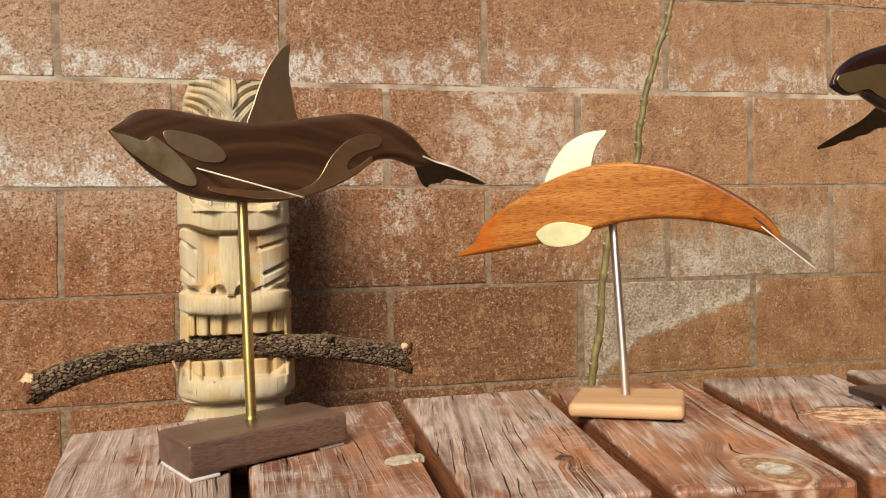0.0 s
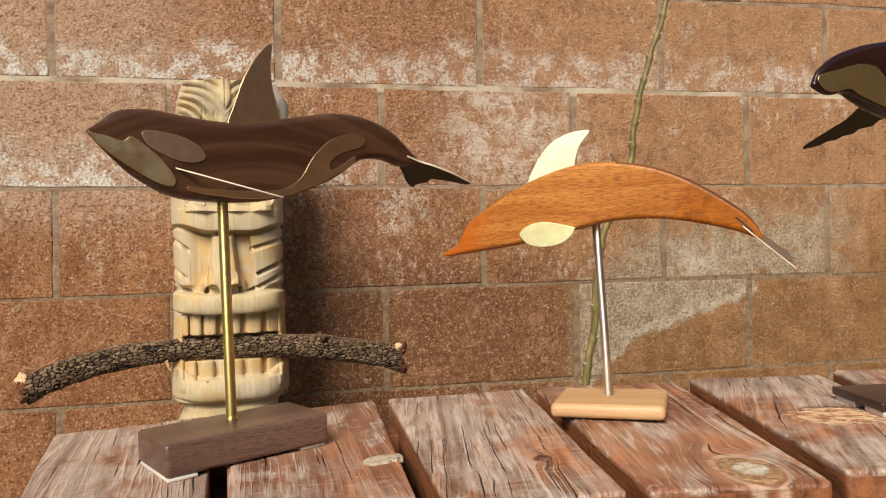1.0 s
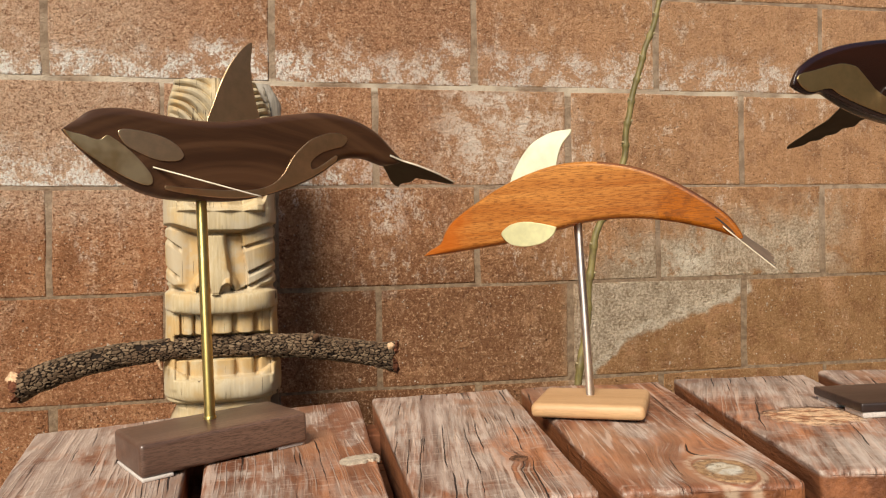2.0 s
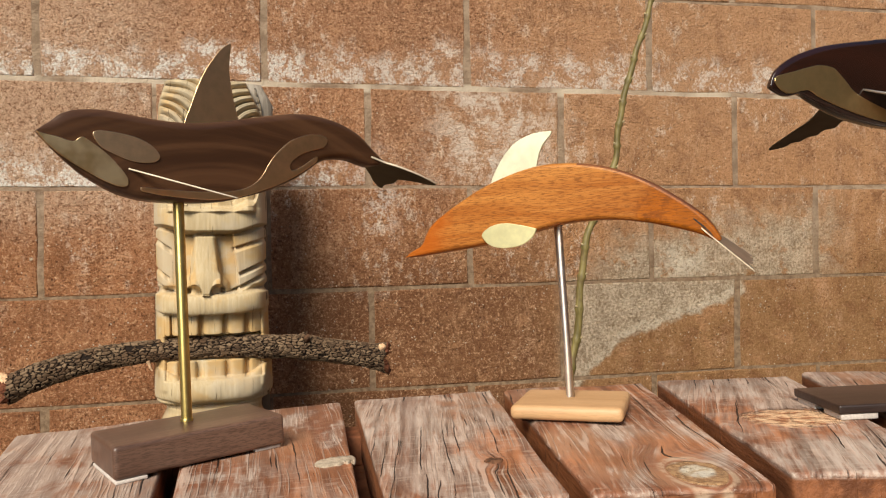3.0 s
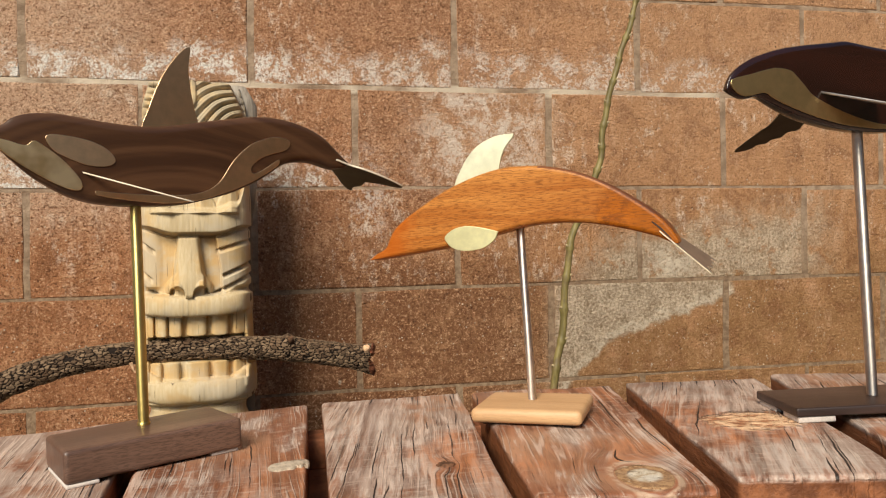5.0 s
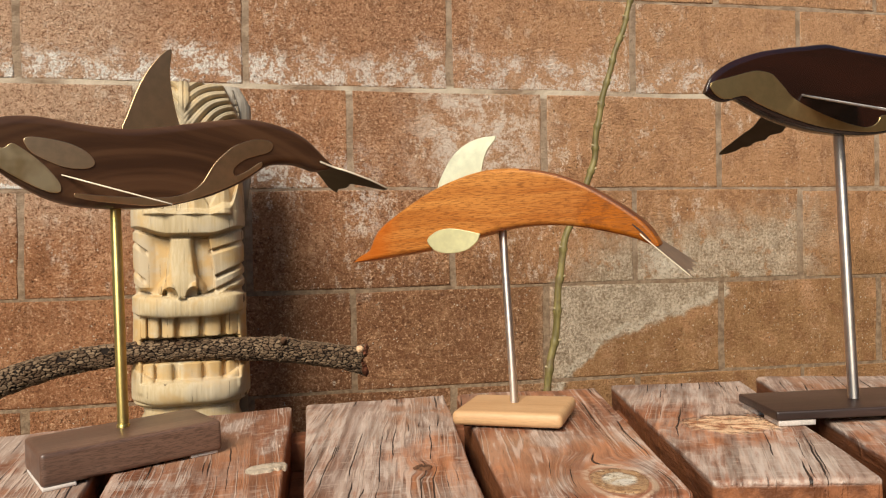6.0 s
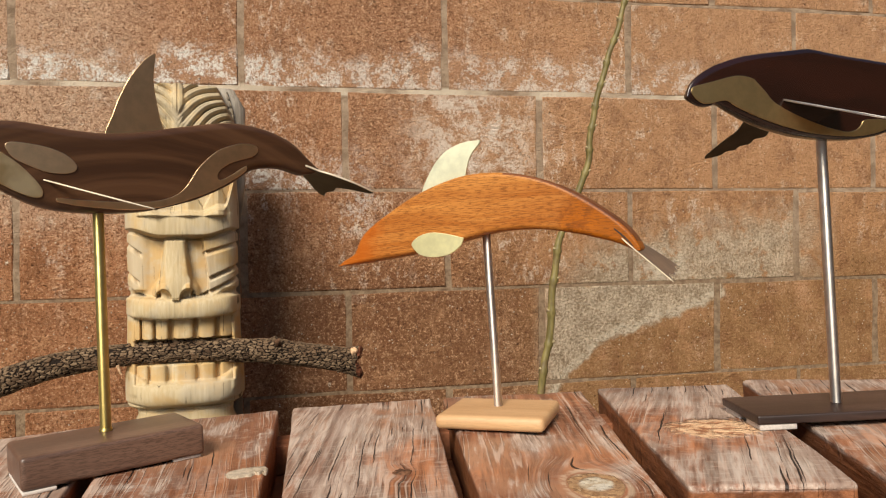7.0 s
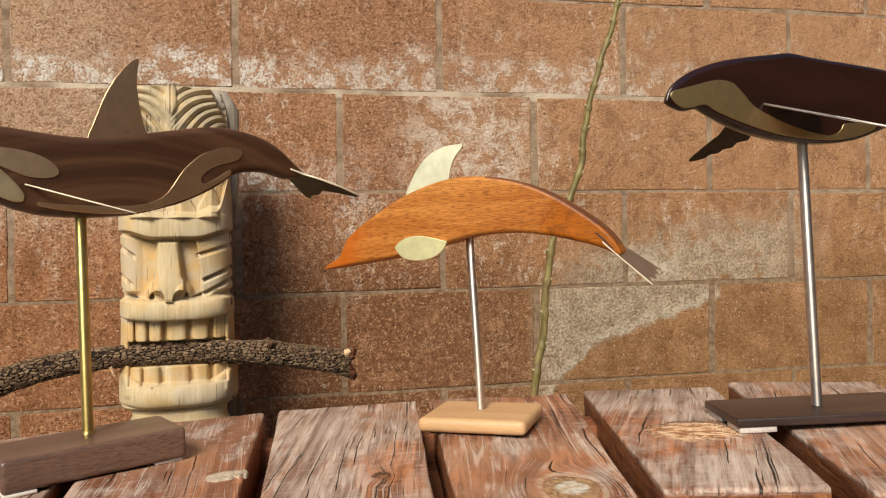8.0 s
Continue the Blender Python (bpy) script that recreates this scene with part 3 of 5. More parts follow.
def slab(points, front, back, radius, steps=6, rings=5):
    """A board cut to an outline in x and z, from y = front to y = back, with rounded edges; thin tips are rounded less."""
    line = curve_loop(points, steps)
    xy = np.array([tuple(q) for q in line])
    if sum(a[0] * b[1] - b[0] * a[1] for a, b in zip(xy, np.roll(xy, -1, 0))) < 0:
        xy = xy[::-1]
    tangent = np.roll(xy, -1, 0) - np.roll(xy, 1, 0)
    tangent /= np.maximum(np.linalg.norm(tangent, axis=1), 1e-9)[:, None]
    inward = np.stack([-tangent[:, 1], tangent[:, 0]], 1)
    room = np.full(len(xy), radius)
    for i in range(len(xy)):
        q = xy - xy[i]
        side = q @ inward[i]
        ok = side > 1e-5
        room[i] = min(radius, 0.6 * ((q[ok] ** 2).sum(1) / (2 * side[ok])).min())
    for _ in range(6):
        room = np.minimum(room, (np.roll(room, 1) + room + np.roll(room, -1)) / 3)
    bm = bmesh.new()
    loops = []
    for k in range(2 * rings):
        a = (k if k < rings else 2 * rings - 1 - k) / (rings - 1) * math.pi / 2
        at, sign = (front, 1) if k < rings else (back, -1)
        loops.append([bm.verts.new((*(xy[i] + inward[i] * room[i] * (1 - math.sin(a))), 0)) for i in range(len(xy))])
        for i, v in enumerate(loops[-1]):
            v.co = (v.co.x, at + sign * room[i] * (1 - math.cos(a)), v.co.y)
    for lo, hi in zip(loops, loops[1:]):
        for i in range(len(xy)):
            j = (i + 1) % len(xy)
            f = bm.faces.new((lo[i], hi[i], hi[j], lo[j]))
            f.smooth = True
    bm.faces.new(loops[0])
    bm.faces.new(loops[-1][::-1])
    bmesh.ops.recalc_face_normals(bm, faces=bm.faces)
    return bm


def plate(points, thick, steps=6, rim=0.0003):
    """A thin sheet cut to an outline in x and z, centred on y = 0."""
    return slab(points, -thick / 2, thick / 2, min(rim, thick * 0.45), steps, 3)


def turned(bm, m):
    bmesh.ops.transform(bm, matrix=m, verts=bm.verts)
    return bm


def tube(points, radii, sides=20, caps=True):
    """A round bar along points with a radius at each."""
    bm = bmesh.new()
    p = [Vector(q) for q in points]
    loops, turn = [], None
    for i, q in enumerate(p):
        ahead = (p[min(i + 1, len(p) - 1)] - p[max(i - 1, 0)]).normalized()
        if turn is None:
            turn = ahead.orthogonal().normalized()
        turn = (turn - ahead * turn.dot(ahead)).normalized()
        other = ahead.cross(turn)
        loops.append([bm.verts.new(q + radii[i] * (math.cos(a) * turn + math.sin(a) * other)) for a in (2 * math.pi * k / sides for k in range(sides))])
    for lo, hi in zip(loops, loops[1:]):
        for k in range(sides):
            f = bm.faces.new((lo[k], lo[(k + 1) % sides], hi[(k + 1) % sides], hi[k]))
            f.smooth = True
    if caps:
        bm.faces.new(loops[0][::-1])
        bm.faces.new(loops[-1])
    return bm


def rounded_box(x0, x1, y0, y1, z0, z1, radius, segments=4):
    bm = bmesh.new()
    bmesh.ops.create_cube(bm, size=1)
    for v in bm.verts:
        v.co = ((x0 + x1) / 2 + v.co.x * (x1 - x0), (y0 + y1) / 2 + v.co.y * (y1 - y0), (z0 + z1) / 2 + v.co.z * (z1 - z0))
    bmesh.ops.bevel(bm, geom=bm.edges[:], offset=radius, segments=segments, profile=0.6, affect="EDGES")
    for f in bm.faces:
        f.smooth = True
    return bm


# The bench top lies on slightly sloping ground.
UP = Vector((-0.0290, 0.0202, 0.9994)).normalized()


def seat_height(x, y):
    return 0.43618 + 0.02904 * x - 0.02020 * y


def on_bench(x, y, degrees, lift=0.0):
    """A pose on the bench top over (x, y), its own x turned by degrees from the wall's line, its z square to the top."""
    d = Vector((math.cos(radians(degrees)), math.sin(radians(degrees)), 0))
    d = (d - UP * d.dot(UP)).normalized()
    m = Matrix.Identity(4)
    for i, axis in enumerate((d, UP.cross(d), UP)):
        for r in range(3):
            m[r][i] = axis[r]
    m.translation = Vector((x, y, seat_height(x, y))) + UP * lift
    return m


def empty(name, m, label, category, group=""):
    ob = new(name)
    ob.matrix_world = m
    ob.empty_display_size = 0.05
    return tagged(ob, label, category, group)


# ---------------------------------------------------------------- ground and wall
def ground():
    bm = bmesh.new()
    n = 24
    span = [-1500, -300, -60, -15] + [-6 + 12 * i / n for i in range(n + 1)] + [15, 60, 300, 1500]
    grid = [[bm.verts.new((x, y, 0 if max(abs(x), abs(y)) > 7 else 0.012 * noise.noise((x * 0.9, y * 0.9, 3)))) for x in span] for y in span]
    for a, b in zip(grid, grid[1:]):
        for i in range(len(span) - 1):
            bm.faces.new((a[i], a[i + 1], b[i + 1], b[i]))
    return tagged(link("ground", bm, SOIL, smooth=True), "bare brown trodden soil in front of the wall", "ground", kind="structure")


ground()


def wall():
    bm = bmesh.new()
    bmesh.ops.create_cube(bm, size=1)
    for v in bm.verts:
        v.co = (0.8 + v.co.x * 5.2, 0.0963 + v.co.y * 0.19, 1.15 + v.co.z * 2.5)
    ob = tagged(link("wall_back", bm, MORTAR), "garden wall of rough brown concrete blocks with grey mortar joints", "wall", kind="structure")
    return ob


def reflected_wall(name, x0, x1, y0, y1, high):
    """An unseen plain wall, added to darken what the brass reflects."""
    bm = rounded_box(x0, x1, y0, y1, -0.1, high, 0.02, 2)
    tagged(link(name, bm, REFLECTED_BROWN), "unseen plain brown wall added for the brass to reflect", "wall", kind="structure")


reflected_wall("unseen_wall", 3.6, 3.8, -7.0, 0.3, 2.6)

BLOCK_LONG, BLOCK_HIGH = 0.3880, 0.1934


def block_mesh(seed):
    """One block face with worn, slightly ragged edges; the face stands 5 mm proud of the mortar."""
    rng = random.Random(seed)
    bm = bmesh.new()
    n, face, rim = 4, [], []
    for side in range(4):
        for k in range(n):
            s = k / n
            x, z = ((-1 + 2 * s, -1), (1, -1 + 2 * s), (1 - 2 * s, 1), (-1, 1 - 2 * s))[side]
            x, z = x * BLOCK_LONG / 2, z * BLOCK_HIGH / 2
            dx, dz = -math.copysign(1, x) * (abs(x) > 0.19), -math.copysign(1, z) * (abs(z) > 0.09)
            wear = rng.uniform(0.0008, 0.0024)
            face.append(bm.verts.new((x + dx * wear * 1.5, rng.uniform(-0.0006, 0.0006), z + dz * wear * 1.5)))
            ragged = rng.uniform(-0.0012, 0.0014)
            rim.append(bm.verts.new((x + dx * ragged, wear, z + dz * ragged)))
    bm.faces.new(face)
    total = 4 * n
    deep = [bm.verts.new((v.co.x, 0.03, v.co.z)) for v in rim]
    for i in range(total):
        j = (i + 1) % total
        bm.faces.new((face[j], face[i], rim[i], rim[j])).smooth = True
        bm.faces.new((rim[j], rim[i], deep[i], deep[j]))
    bmesh.ops.recalc_face_normals(bm, faces=bm.faces)
    me = bpy.data.meshes.new("block")
    bm.to_mesh(me)
    bm.free()
    me.materials.append(BLOCK)
    return me


# ---------------------------------------------------------------- bench
CENTRE = (0.505, -1.912)
EDGES = (-12.15, -6.33, 0.02, 6.32, 12.85, 19.0, 25.3, 31.5)
OUTER = (1.073, 1.067, 1.069, 1.064, 1.071, 1.085, 1.076)
GAPS = (0.0, 0.0095, 0.0110, 0.0100, 0.0135, 0.0150, 0.0110, 0.0110)
INNER = (0.832, 0.829, 0.826, 0.822, 0.836, 0.830, 0.828)
KNOTS = ((), (), ((0.018, -0.066, 0.005),), ((0.0129, -0.106, 0.0135),), (), (), ())
TORN = {4: (0.004, -0.010, 0.025)}
ZONES = {
    1: ((0.022, -0.055, 0.030, 0.060, True), (-0.02, -0.10, 0.03, 0.04, False)),
    2: ((0.026, -0.052, 0.026, 0.062, True), (-0.022, 0.02, 0.030, 0.075, False)),
    3: ((0.006, -0.070, 0.045, 0.040, True), (0.010, 0.085, 0.045, 0.030, True)),
    4: ((-0.008, 0.078, 0.048, 0.034, False), (-0.012, -0.020, 0.045, 0.040, True), (0.000, -0.088, 0.046, 0.028, False)),
    5: ((0.0, -0.03, 0.04, 0.05, True),),
}
REDNESS = (0.30, 0.80, 0.42, 0.80, 0.48, 0.54, 0.5)
CHECKED = (0.02, -0.03, 0.045, 0.0, 0.015, 0.01, 0.01)
TILT = (0, 0, -0.10, -0.05, -0.25, -0.12, 0)
STREAK = (0.45, 0.45, 0.85, 0.75, 0.75, 0.75, 0.8)
MIDDLE, EASE = 0.95, 0.0018


def plank_mesh(half_angle, r_in, r_out, gaps, seed, thick=0.034):
    """A board that widens outwards, with eased edges and a slightly hollow, uneven top."""
    bm = bmesh.new()
    top, eased, stations, loops = 26, 5, 56, []
    for s in range(stations + 1):
        if s < 5 or s > stations - 5:
            e = (s if s < 5 else stations - s) / 4 * math.pi / 2
            along, shrink = 0.0025 * (1 - math.cos(e)), 0.0022 * (1 - math.sin(e))
            r = r_in + along if s < 5 else r_out - along
            if s in (0, stations):
                shrink = 0.0022
        else:
            r, shrink = r_in + 0.0025 + (r_out - r_in - 0.005) * (s - 4) / (stations - 8), 0.0
        w0 = r * math.tan(half_angle) - gaps[0] / 2 - shrink
        w = r * math.tan(half_angle) - gaps[1] / 2 - shrink
        ring = []
        for k in range(top + 1):
            x = -w0 + EASE + (w + w0 - 2 * EASE) * k / top
            ring.append((x, -shrink + 0.0007 * noise.noise((x * 45 + seed, r * 9, seed)) + 0.0011 * noise.noise((x * 14, r * 5 + seed, 2.0))))
        for k in range(1, eased + 1):
            a = k / eased * math.pi / 2
            ring.append((w - EASE + EASE * math.sin(a), -shrink - EASE * (1 - math.cos(a))))
        ring += [(w, -thick * 0.5), (w, -thick + 0.003 + shrink), (w - 0.003, -thick + shrink), (0, -thick + shrink), (-w0 + 0.003, -thick + shrink), (-w0, -thick + 0.003 + shrink), (-w0, -thick * 0.5)]
        for k in range(eased, 0, -1):
            a = k / eased * math.pi / 2
            ring.append((-w0 + EASE - EASE * math.sin(a), -shrink - EASE * (1 - math.cos(a))))
        wave = 0.0011 * noise.noise((r * 16, seed * 3.1, 0.5))
        ragged = 0.0016 if s > stations - 5 else 0.0008 if s < 5 else 0.0
        loops.append([bm.verts.new((x + wave * (abs(x) > w * 0.9) * (1 if x > 0 else 0.6), r - MIDDLE + ragged * noise.noise((x * 160, seed, s > 9)), z)) for x, z in ring])
    n = len(loops[0])
    for lo, hi in zip(loops, loops[1:]):
        for i in range(n):
            bm.faces.new((lo[i], lo[(i + 1) % n], hi[(i + 1) % n], hi[i])).smooth = True
    bm.faces.new(loops[0])
    bm.faces.new(loops[-1][::-1])
    bmesh.ops.recalc_face_normals(bm, faces=bm.faces)
    return bm


def arc_rail(radius, width, z0, z1, a0, a1, n=40):
    bm = bmesh.new()
    loops = []
    for i in range(n + 1):
        a = radians(a0 + (a1 - a0) * i / n)
        loops.append([bm.verts.new((r * math.sin(a), r * math.cos(a), z)) for r, z in ((radius, z0), (radius + width, z0), (radius + width, z1), (radius, z1))])
    for lo, hi in zip(loops, loops[1:]):
        for k in range(4):
            bm.faces.new((lo[k], lo[(k + 1) % 4], hi[(k + 1) % 4], hi[k]))
    bm.faces.new(loops[0][::-1])
    bm.faces.new(loops[-1])
    bmesh.ops.recalc_face_normals(bm, faces=bm.faces)
    return bm


def bench():
    base = on_bench(*CENTRE, 0)
    top = empty("curved_bench", base, "curved slatted bench of worn red-stained timber planks beside the wall", "bench")
    for k in range(7):
        mid = (EDGES[k] + EDGES[k + 1]) / 2
        half = radians((EDGES[k + 1] - EDGES[k]) / 2)
        m = plank_material("weathered_plank", KNOTS[k], REDNESS[k], 1.37 * k + 0.4, TORN.get(k), CHECKED[k], TILT[k], STREAK[k], ZONES.get(k, ()))
        ob = part("plank", plank_mesh(half, INNER[k], OUTER[k], GAPS[k:k + 2], 3.7 * k + 1), m, top)
        a = radians(mid)
        ob.matrix_basis = Matrix.Translation((MIDDLE * math.sin(a), MIDDLE * math.cos(a), 0)) @ pose(0, 0, 0, 0, 0, -mid)
        if k == 1:
            flake(ob)
        if k in (2, 3):
            knot(ob, *KNOTS[k][0], k, KNOT if k == 3 else DARK_KNOT)
    # Unseen board added so that the gaps between planks stay dark.
    part("gap_backing", arc_rail(0.90, 0.10, -0.060, -0.0348, -11.4, 31.0), TIMBER, top)
    # Added blocks that stop lit things showing through the gaps.
    for k in range(1, 7):
        gap_stop = rounded_box(-GAPS[k] / 2 - 0.002, GAPS[k] / 2 + 0.002, 1.015, 1.045, -0.0345, -0.014, 0.0012, 2)
        part("gap_stop", gap_stop, TIMBER, top).matrix_basis = pose(0, 0, 0, 0, 0, -EDGES[k])
    # The outer rail is deepened, out of view, to hide lit ground behind.
    for r in (0.862, 1.0):
        part("rail", arc_rail(r, 0.038, -0.115 if r < 0.9 else -0.36, -0.0345, -11.6, 31.0), TIMBER, top)
    for a in (-9, 10, 29):
        for r in (0.884, 1.019):
            leg = rounded_box(-0.022, 0.022, -0.03, 0.03, -0.52, -0.1155, 0.003, 2)
            ob = part("leg", leg, TIMBER, top)
            ob.matrix_basis = pose(0, 0, 0, 0, 0, -a) @ pose(0, r, 0)


def flake(plank):
    """A pale torn sliver at the plank's edge."""
    bm = bmesh.new()
    shape = curve_loop([(0.0245, -0.0415), (0.027, -0.0385), (0.033, -0.0370), (0.040, -0.0365), (0.0455, -0.0372), (0.0468, -0.0405), (0.0455, -0.0440), (0.0440, -0.0428), (0.0420, -0.0448), (0.0400, -0.0435), (0.0380, -0.0450), (0.0345, -0.0446), (0.029, -0.0447)], 5)
    mid = Vector((0.036, -0.0405))
    loops = []
    for f, z in ((1.0, -0.0012), (1.0, 0.0006), (0.9, 0.0014), (0.6, 0.0010), (0.3, 0.0013)):
        loops.append([bm.verts.new((mid.x + (q.x - mid.x) * f, mid.y + (q.y - mid.y) * f * 1.45, z + 0.0002 * noise.noise((q.x * 400, q.y * 400, f * 3)) * (f < 1))) for q in shape])
    n = len(shape)
    for lo, hi in zip(loops, loops[1:]):
        for i in range(n):
            bm.faces.new((lo[i], lo[(i + 1) % n], hi[(i + 1) % n], hi[i])).smooth = True
    bm.faces.new(loops[-1])
    bmesh.ops.recalc_face_normals(bm, faces=bm.faces)
    part("torn_sliver", bm, CHIP, plank, "pale torn sliver of bare wood")


def knot(plank, x, y, size, seed, material):
    """The hard heart of a knot, with a ring and a slightly raised, checked middle."""
    bm = bmesh.new()
    loops = []
    n = 40
    for f, z in ((1.04, -0.0016), (1.0, 0.0004), (0.9, 0.0007), (0.78, 0.0001), (0.6, 0.0006), (0.3, 0.0008)):
        ring = []
        for i in range(n):
            a = 2 * math.pi * i / n
            wob = 1 + 0.16 * noise.noise((math.cos(a) * 1.5, math.sin(a) * 1.5, seed))
            ring.append(bm.verts.new((size * f * wob * math.cos(a), size * f * wob * math.sin(a) * (1.25 if size > 0.008 else 0.8), z + 0.0006 * noise.noise((math.cos(a) * f * 4, math.sin(a) * f * 4, seed)))))
        loops.append(ring)
    for lo, hi in zip(loops, loops[1:]):
        for i in range(n):
            bm.faces.new((lo[i], lo[(i + 1) % n], hi[(i + 1) % n], hi[i])).smooth = True
    bm.faces.new(loops[-1])
    bmesh.ops.recalc_face_normals(bm, faces=bm.faces)
    part("knot", bm, material, plank, "grey-brown knot in the plank" if size > 0.008 else "small dark knot in the plank").matrix_basis = pose(x, y, 0)


def knot_material():
    m = Nodes("knot_heart")
    v = m.local()
    n = m.noise(v, 210, 4, 0.7)
    w = m.noise(v, 70, 3, 0.6)
    x, y, z = m.split(v)[0:3]
    y = m.mul(y, 0.8)
    d = m.add(m.math("SQRT", m.add(m.mul(x, x), m.mul(y, y))), m.mul(m.sub(w, 0.5), 0.004))
    base = m.mix(m.step(n, 0.38, 0.62), (0.44, 0.34, 0.23), (0.66, 0.58, 0.46))
    base = m.mix(m.mul(m.step(w, 0.48, 0.60), 0.6), base, (0.55, 0.51, 0.45))
    base = m.mix(m.mul(m.step(d, 0.0066, 0.0092), 0.88), base, m.mix(m.step(n, 0.40, 0.60), (0.23, 0.105, 0.036), (0.40, 0.215, 0.085)))
    check = m.step(m.math("ABSOLUTE", m.sub(m.noise(m.stretch(v, 1, 3, 1), 70, 2, 0.5), 0.5)), 0.012, 0.004)
    base = m.mix(m.mul(check, 0.5), base, (0.07, 0.04, 0.025))
    m.set(Base_Color=base, Roughness=0.8)
    m.bump(m.sub(n, check), 0.001, 0.8)
    return m.mat


KNOT = knot_material()
DARK_KNOT = plain("dark_knot", (0.13, 0.06, 0.032), 0.75, 260, 0.002, 0.6)
bench()


# ---------------------------------------------------------------- tiki carving
def smooth(v, lo, hi):
    t = np.clip((v - lo) / (hi - lo), 0, 1)
    return t * t * (3 - 2 * t)


def dome(v, middle, half):
    return np.sqrt(np.clip(1 - ((v - middle) / half) ** 2, 0, 1))


def groove(d, half):
    """1 on the line d = 0, falling to 0 at half."""
    return np.clip(1 - np.abs(d) / half, 0, 1)


def tiki():
    """A post carved as a mask: swept hair, heavy brow, long nose and a mouth with two rows of teeth."""
    high, cols = 0.846, 300
    z = np.concatenate([np.linspace(0, 0.28, 24, endpoint=False), np.linspace(0.28, high, 620)])
    rows = len(z)
    a = np.linspace(np.pi, 0, 6000)
    c, s = np.cos(a), np.sin(a)
    ex = np.sign(c) * np.abs(c) ** 0.64
    ey = np.abs(s) ** 0.46
    run = np.concatenate([[0], np.cumsum(np.hypot(np.diff(ex), 1.25 * np.diff(ey)))])
    even = np.linspace(0, run[-1], cols)
    ex, ey = np.interp(even, run, ex), np.interp(even, run, ey)
    U, Z = np.meshgrid(ex, z)
    D, _ = np.meshgrid(ey, z)
    half = 0.0845 + 0.004 * smooth(Z, 0.52, 0.36) * smooth(Z, 0.33, 0.36)
    half = half - 0.010 * smooth(Z, 0.352, 0.342) + 0.016 * smooth(Z, 0.338, 0.29)
    half = half - 0.010 * smooth(Z, 0.79, 0.850) ** 2
    half = half - 0.007 * smooth(Z, 0.70, 0.77) * (U < 0)
    X = U * half
    front = smooth(D, 0.55, 0.9)
    ax = np.abs(X)
    out = np.zeros_like(X)
    # hair: fronds that rise from the middle and bend over to the sides
    hx = np.abs(X + 0.003)
    hair = smooth(Z, 0.664, 0.670)
    level = np.hypot((0.095 - hx) / 1.15, np.maximum(Z - 0.745, 0))
    level = level + 0.0022 * np.sin(hx * 75 + 3 * np.sign(X)) * np.cos(Z * 60)
    frond = (level / 0.0122 + 0.2) % 1.0
    slit = groove(frond - 0.5, 0.26)
    round_top = np.sin(np.pi * ((frond + 0.5) % 1.0))
    mid_leaf = smooth(hx, 0.0095, 0.0065) * smooth(np.abs(Z - 0.826) + 1.6 * hx, 0.030, 0.026)
    out += hair * smooth(hx, 0.004, 0.010) * (1 - mid_leaf) * (0.004 * round_top - 0.012 * slit ** 1.6 * (0.22 + 0.78 * smooth(hx, 0.008, 0.050)) * (0.75 + 0.25 * np.sin(17 * np.floor(level / 0.0122 + 0.2) + np.sign(X))) - 0.005) * smooth(Z, 0.688, 0.705)
    out -= hair * 0.0012 * groove((level / 0.0041) % 1.0 - 0.5, 0.3) * (1 - mid_leaf) * smooth(Z, 0.688, 0.705)
    out += mid_leaf * (0.004 - 0.25 * hx) - 0.004 * groove(hx, 0.002) * mid_leaf
    out -= 0.010 * smooth(Z, 0.812, 0.846) * np.ones_like(X)
    out -= 0.045 * smooth(X + 0.42 * (Z - 0.80), 0.072, 0.084) * smooth(Z, 0.765, 0.80)
    # leaf points over the brow
    tri = np.abs(((X / 0.044 + 0.3) % 1.0) - 0.5) * 2
    zig = 0.694 - 0.040 * tri
    band = smooth(Z, 0.640, 0.643) * smooth(Z, zig + 0.002, zig - 0.001)
    out += (0.011 - 0.007 * tri) * band * smooth(ax, 0.066, 0.060)
    # brow, its ends drawn up into arms
    sag = 0.012 * smooth(ax, 0.030, 0.080)
    rise = 0.010 * smooth(ax, 0.030, 0.055) + 0.058 * smooth(ax, 0.060, 0.084)
    brow = smooth(Z, 0.6095 + sag, 0.6140 + sag) * smooth(Z, 0.647 + rise, 0.640 + rise)
    out -= 0.013 * smooth(Z, 0.644 + rise, 0.652 + rise) * smooth(Z, 0.725, 0.700) * smooth(ax, 0.080, 0.070)
    out += brow * 0.012 * (0.75 + 0.25 * dome(Z, 0.628, 0.02))
    out -= 0.009 * groove(Z - 0.6080 - sag, 0.0045)
    # flat sockets beside the nose, panels and slanted cuts on the cheeks
    face = smooth(Z, 0.518, 0.521) * smooth(Z, 0.610 + sag, 0.607 + sag)
    nx = np.abs(X + 0.0108)
    bridge = 0.0148 + 0.006 * smooth(Z, 0.605, 0.545)
    edge = np.where(X > 0, 0.0290 + 0.12 * np.clip(0.604 - Z, 0, 0.06), 0.060 + 0.0 * Z)
    soft_in = np.where(X > 0, 0.0012, 0.012)
    sunk = np.clip((nx - bridge) / 0.0025, 0, 1) * np.clip((edge + soft_in - ax) / soft_in / 2, 0, 1)
    out -= face * 0.012 * sunk
    cuts = ((1, 0.0285, 0.5860, 0.6030, 0.008), (1, 0.0365, 0.5470, 0.5675, 0.013), (1, 0.0215, 0.5190, 0.5490, 0.011),
            (-1, 0.0580, 0.5850, 0.6040, 0.011), (-1, 0.0620, 0.5420, 0.5600, 0.011), (-1, 0.0520, 0.5190, 0.5370, 0.011))
